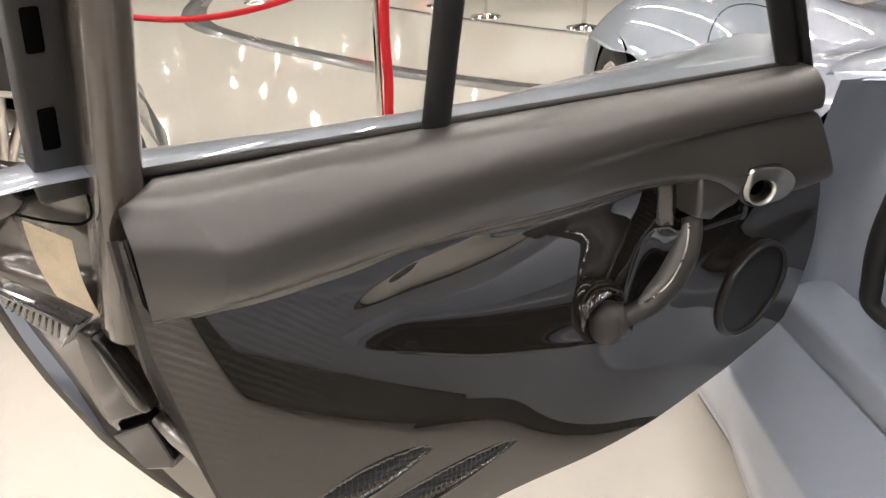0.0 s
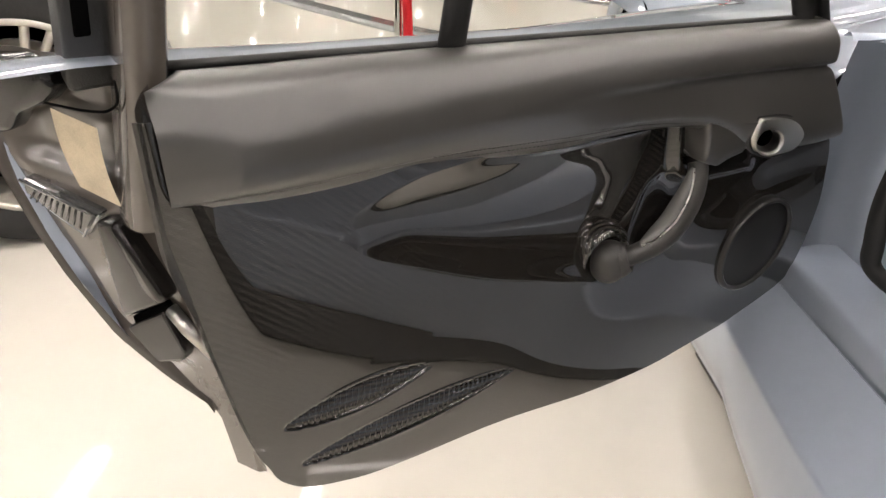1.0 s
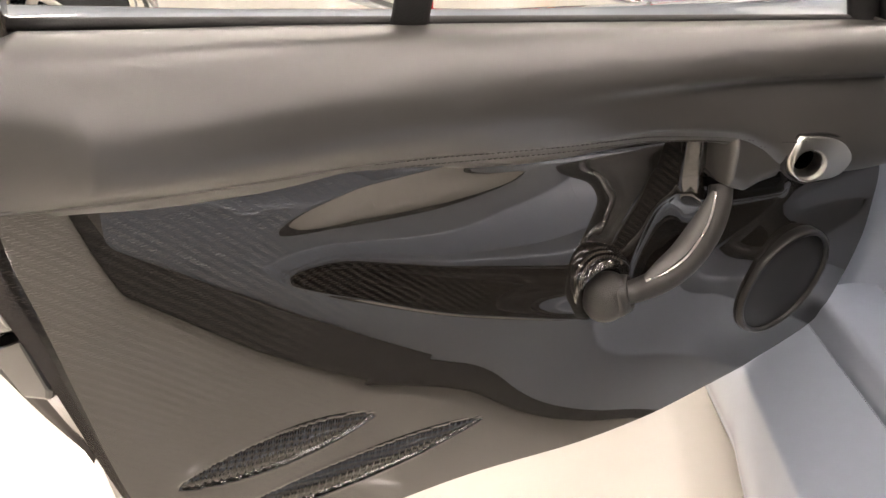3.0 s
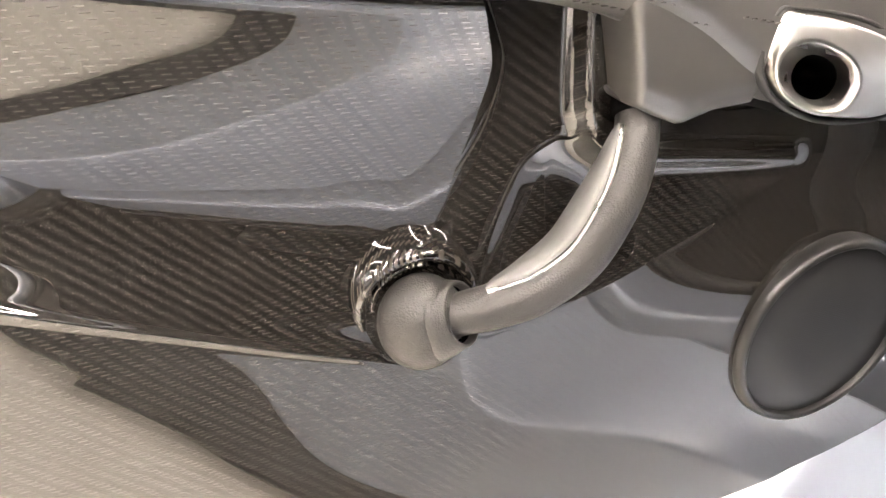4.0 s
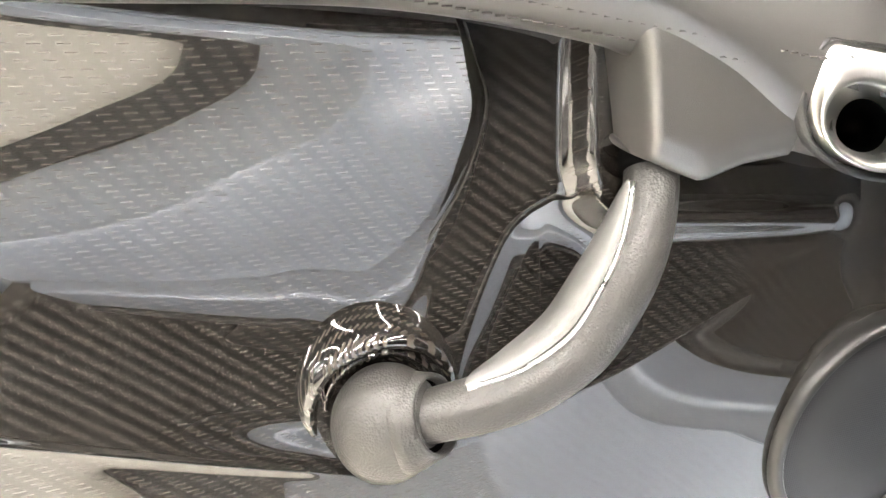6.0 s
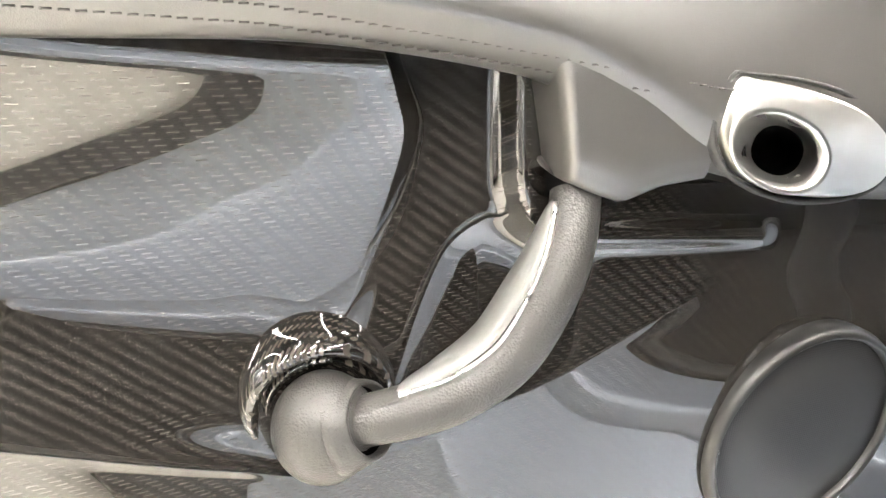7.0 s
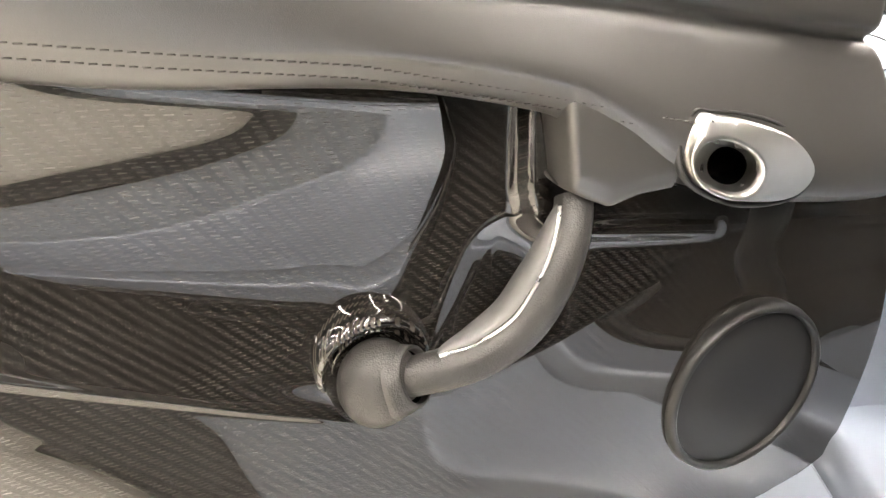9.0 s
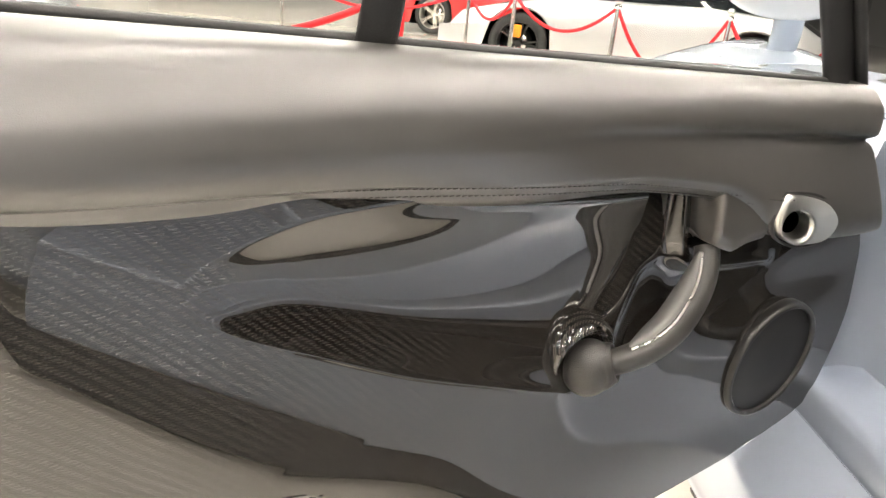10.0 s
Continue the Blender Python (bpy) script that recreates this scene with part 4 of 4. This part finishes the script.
for i in range(91):
    y = 1.31 + 2.19 * i / 90
    x0 = side_x(y)
    dy = (y - 2.62) / 0.41
    arch = 0.31 + 0.39 * math.sqrt(max(0.0, 1 - dy * dy)) if abs(dy) < 1 else 0.12
    top = top_z(x0, y) - 0.10
    arch = min(arch, top - 0.012)
    rows.append([(x0 - 0.012 * math.sin(math.pi * k / 10) + (0.03 if k == 0 else 0), y, arch + (top - arch) * k / 10) for k in range(11)])
part("fender_side", sheet(rows), M_PAINT, car, "")
rows = [[(x, 2.62 + 0.41 * math.cos(a), 0.29 + 0.40 * math.sin(a)) for a in (math.pi * k / 24 for k in range(25))] for x in (0.53, 0.62, 0.75, 0.84)]
part("wheel_liner", sheet(rows), M_HOLE, car, "dark wheel arch liner")
ring = [Vector((0.80 + 0.10 * math.cos(q), 2.10 + 0.15 * math.sin(q), 0)) for q in (2 * math.pi * k / 40 for k in range(41))]
part("headlight_seam", sweep([Vector((p.x, p.y, top_z(p.x, p.y) - 0.10 * (1 - min(1.0, (p.x - side_x(p.y)) / 0.16)) ** 2)) for p in ring], 0.0022, 0.0022, 8, cap=False), M_RUBBER, car, "thin dark outline of the headlight cover")
# door mirror on a stalk above the fender
part("mirror_stalk", sweep(spline([(0.90, 2.42, 0.85), (0.895, 2.39, 0.92), (0.88, 2.36, 1.0)], 8), 0.045, 0.025, 14, up=(0, 1, 0)), M_PAINT, car, "")
mb = bmesh.new()
bmesh.ops.create_uvsphere(mb, u_segments=32, v_segments=20, radius=1)
for v in mb.verts:
    v.co = Vector((0.86 + v.co.x * 0.185, 2.36 + v.co.y * 0.08 * (1.3 if v.co.y > 0 else 0.5), 1.04 + v.co.z * 0.085))
part("mirror", mb, M_SILVER, car, "silver door mirror housing")
# hinge jamb below the cowl
rows = []
for i in range(29):
    z = 0.34 + 0.50 * i / 28
    row = []
    for j in range(33):
        x = 0.650 + 0.44 * j / 32
        y = 1.275 + 0.045 * math.sin(math.pi * i / 28) - 0.02 * ease(0.72, 0.65, x) - 0.10 * ease(0.78, 0.95, x)
        row.append((x, y, z))
    rows.append(row)
part("hinge_jamb", sheet(rows), M_PAINT, car, "blue-grey painted door jamb")
rows = [[(x, 1.27 + 0.045 * f, 0.835 + 0.012 * math.sin(f * 3.1)) for f in (k / 6 for k in range(7))] for x in (0.65 + 0.5 * k / 12 for k in range(13))]
part("cowl_lip", sheet(rows), M_PAINT, car, "")


# ---- wheels ----
def wheel(parent, m, r=0.34, width=0.25, spokes=5, rim_mat=None, name="wheel"):
    """A wheel in its own frame: axle along y, outer face towards -y."""
    rim_mat = rim_mat or M_RIM
    hub = part(name, lathe([(0.0001, 0.05), (0.05, 0.05), (0.06, 0.02), (0.06, -0.05)], 32), rim_mat, parent, "", m @ Matrix.Rotation(radians(90), 4, "X"))
    t = [(r * 0.70, width / 2 - 0.01), (r * 0.74, width / 2), (r * 0.90, width / 2 + 0.008), (r * 0.97, width / 2 - 0.012), (r, width / 2 - 0.04), (r, -width / 2 + 0.04), (r * 0.9, -width / 2), (r * 0.70, -width / 2)]
    rot = m @ Matrix.Rotation(radians(90), 4, "X")
    part("tyre", lathe(t, 72), M_TYRE, hub, "black tyre", rot)
    part("rim", lathe([(r * 0.72, width / 2 - 0.004), (r * 0.70, width / 2 + 0.004), (r * 0.675, width / 2 - 0.004), (r * 0.66, width / 2 - 0.03), (r * 0.63, -width / 2), (r * 0.72, -width / 2)], 72), rim_mat, hub, "", rot)
    part("brake_disc", lathe([(0.05, -0.02), (r * 0.50, -0.02), (r * 0.50, -0.05), (0.05, -0.05)], 48), M_CHROME, hub, "", rot)
    for k in range(spokes):
        for off in (-0.13, 0.13):
            a = 2 * math.pi * k / spokes
            c = [Vector((0.045 * math.cos(a + off), 0.045 * math.sin(a + off), 0.045)), Vector((r * 0.4 * math.cos(a + off * 0.9), r * 0.4 * math.sin(a + off * 0.9), 0.075)), Vector((r * 0.685 * math.cos(a + off), r * 0.685 * math.sin(a + off), width / 2 - 0.03))]
            part("spoke", sweep(spline(c, 8), 0.013, 0.02, 10, up=(0, 0, 1)), rim_mat, hub, "", rot)
    return hub


wheel(car, Matrix.Translation((0.645, 2.62, 0.34)) @ Matrix.Rotation(radians(-90), 4, "Z"), 0.33, 0.24, 5)

# ---- stanchions and ropes ----
def stanchion():
    th = thing("stanchion", "polished steel barrier post on a round flat base", "barrier post", (0, 0, 0), "barrier posts on the showroom floor")
    part("base", lathe([(0.0001, 0.0), (0.155, 0.0), (0.158, 0.006), (0.155, 0.014), (0.10, 0.020), (0.09, 0.03), (0.04, 0.036), (0.03, 0.05), (0.02, 0.05)], 48), M_CHROME, th)
    part("pole", lathe([(0.0195, 0.045), (0.0195, 0.90)], 24), M_CHROME, th)
    part("collar", lathe([(0.02, 0.86), (0.034, 0.862), (0.034, 0.892), (0.02, 0.895)], 24), M_CHROME, th)
    part("finial", lathe([(0.02, 0.90), (0.03, 0.905), (0.034, 0.93), (0.024, 0.955), (0.0001, 0.962)], 24), M_CHROME, th)
    return th


POSTS = [(-0.44, 3.50), (0.22, 7.40), (1.09, 6.70), (-2.7, 4.0), (2.05, 6.7), (3.0, 6.6), (-0.25, 8.2), (-2.4, 8.6)]
post = stanchion()
post.matrix_basis = Matrix.Translation((*POSTS[0], 0))
for x, y in POSTS[1:]:
    copy_thing(post, Matrix.Translation((x, y, 0)))


def rope(a, b, sag, label="red velvet rope hanging between two steel posts"):
    a, b = Vector((*a, 0.875)), Vector((*b, 0.875))
    c = [a + (b - a) * f - Vector((0, 0, sag * 4 * f * (1 - f))) for f in (k / 24 for k in range(25))]
    solo("rope", sweep(c, 0.016, 0.016, 12, up=(0.3, 0.2, 1)), M_ROPE, label, "rope", "red barrier ropes")


rope(POSTS[0], POSTS[3], 0.30)
rope(POSTS[1], POSTS[2], 0.26)
rope(POSTS[2], POSTS[4], 0.50)
rope(POSTS[4], POSTS[5], 0.40)
rope(POSTS[6], POSTS[1], 0.26)
rope(POSTS[7], POSTS[6], 0.30)
solo("rope", sweep([Vector((-0.393 + 0.004 * math.sin(k), 3.485, 0.88 - 0.86 * k / 12)) for k in range(13)], 0.024, 0.024, 12, up=(0, 1, 0)), M_ROPE, "red velvet rope hanging straight down beside a post", "rope", "red barrier ropes")


# ---- other cars ----
def other_car(name, label, m, paint, length=4.5, width=1.9, height=1.2, caliper=None, rim=None, wr=0.34, nose=0.95):
    """A low coupe: x across, y along, nose towards +y."""
    th = tagged(put(new(name), None, m), label, "car")
    wy = (-length * 0.29, length * 0.29)
    end = wy[1] + nose
    prof = [(-length / 2, 0.30), (-length / 2 + 0.05, 0.65), (-length * 0.40, 0.86), (-length * 0.18, 0.92), (length * 0.12, 0.88), (wy[1], 0.55 + wr * 0.75), (wy[1] + nose * 0.75, 0.62), (end, 0.34)]
    rows = []
    for i in range(91):
        y = -length / 2 + (end + length / 2) * i / 90
        top = lerp_keys(prof, y)
        arch = 0.16
        for w in wy:
            q = (y - w) / (wr + 0.06)
            if abs(q) < 1:
                arch = max(arch, wr + (wr + 0.05) * math.sqrt(1 - q * q))
        top = max(top, arch + 0.06)
        half = width / 2 * (1 - 0.10 * max(abs(y) / (length / 2), (y / end) ** 3 if y > 0 else 0) ** 4)
        keys = [(-half + 0.02, 0, arch), (-half, 0, max(arch, 0.45) + 0.02), (-half + 0.02, 0, max(top - 0.12, arch + 0.04)), (-half + 0.12, 0, top), (-half * 0.4, 0, top + 0.02),
                (half * 0.4, 0, top + 0.02), (half - 0.12, 0, top), (half - 0.02, 0, max(top - 0.12, arch + 0.04)), (half, 0, max(arch, 0.45) + 0.02), (half - 0.02, 0, arch)]
        rows.append([(p.x, y, p.z) for p in spline(keys, 46)])
    part("body", sheet(rows), paint, th, "", m)
    cab = []
    for i in range(25):
        f = i / 24
        y = -length * 0.30 + length * 0.48 * f
        h = 0.88 + (height - 0.88) * math.sin(math.pi * min(1, f * 0.98 + 0.01)) ** 0.7
        half = width * 0.40
        cab.append([(p.x, y, p.z) for p in spline([(-half, 0, 0.84), (-half * 0.86, 0, (h + 0.84) / 2), (-half * 0.62, 0, h), (half * 0.62, 0, h), (half * 0.86, 0, (h + 0.84) / 2), (half, 0, 0.84)], 24)])
    part("glasshouse", sheet(cab), M_DARKGLASS, th, "dark tinted windows", m)
    part("underbody", box((-width * 0.40, -length * 0.47, 0.14), (width * 0.40, min(length * 0.47, end - 0.08), 0.5), 0.05), M_HOLE, th, "", m)
    for w in wy:
        for side in (-1, 1):
            hub = wheel(th, m @ Matrix.Translation((side * (width / 2 - 0.14), w, wr)) @ Matrix.Rotation(radians(90 if side > 0 else -90), 4, "Z"), wr, 0.25, 5, rim)
            if caliper:
                part("brake_caliper", box((-0.02, -0.05, 0.10), (0.05, 0.05, 0.24), 0.02), caliper, hub, "orange brake caliper", m @ Matrix.Translation((side * (width / 2 - 0.02), w + 0.02, 0.30)))
    return th


other_car("parked_car", "pale silver car with large alloy wheels parked beside the open door", Matrix.Translation((-2.93, 1.93, 0)) @ Matrix.Rotation(radians(-58), 4, "Z"), M_SILVER, rim=M_RIM, wr=0.40, nose=0.47)
other_car("silver_supercar", "silver supercar with orange brake caliper behind red ropes", Matrix.Translation((1.72, 9.59, 0)) @ Matrix.Rotation(radians(85), 4, "Z"), M_SILVER, caliper=M_ORANGE, rim=M_BLACK)
other_car("red_coupe", "red sports coupe far behind the barrier", Matrix.Translation((0.5, 13.6, 0)) @ Matrix.Rotation(radians(70), 4, "Z"), M_RED)
other_car("dark_coupe", "dark coupe far behind the barrier", Matrix.Translation((3.6, 14.2, 0)) @ Matrix.Rotation(radians(85), 4, "Z"), M_BLACK)

# added out of view: its dark side covers the bright wall in the door's reflections
other_car("unseen_coupe", "unseen black glossy coupe added behind the camera to darken reflections", Matrix.Translation((-1.0, -3.75, 0)) @ Matrix.Rotation(radians(-6), 4, "Z"), M_BLACKPAINT)
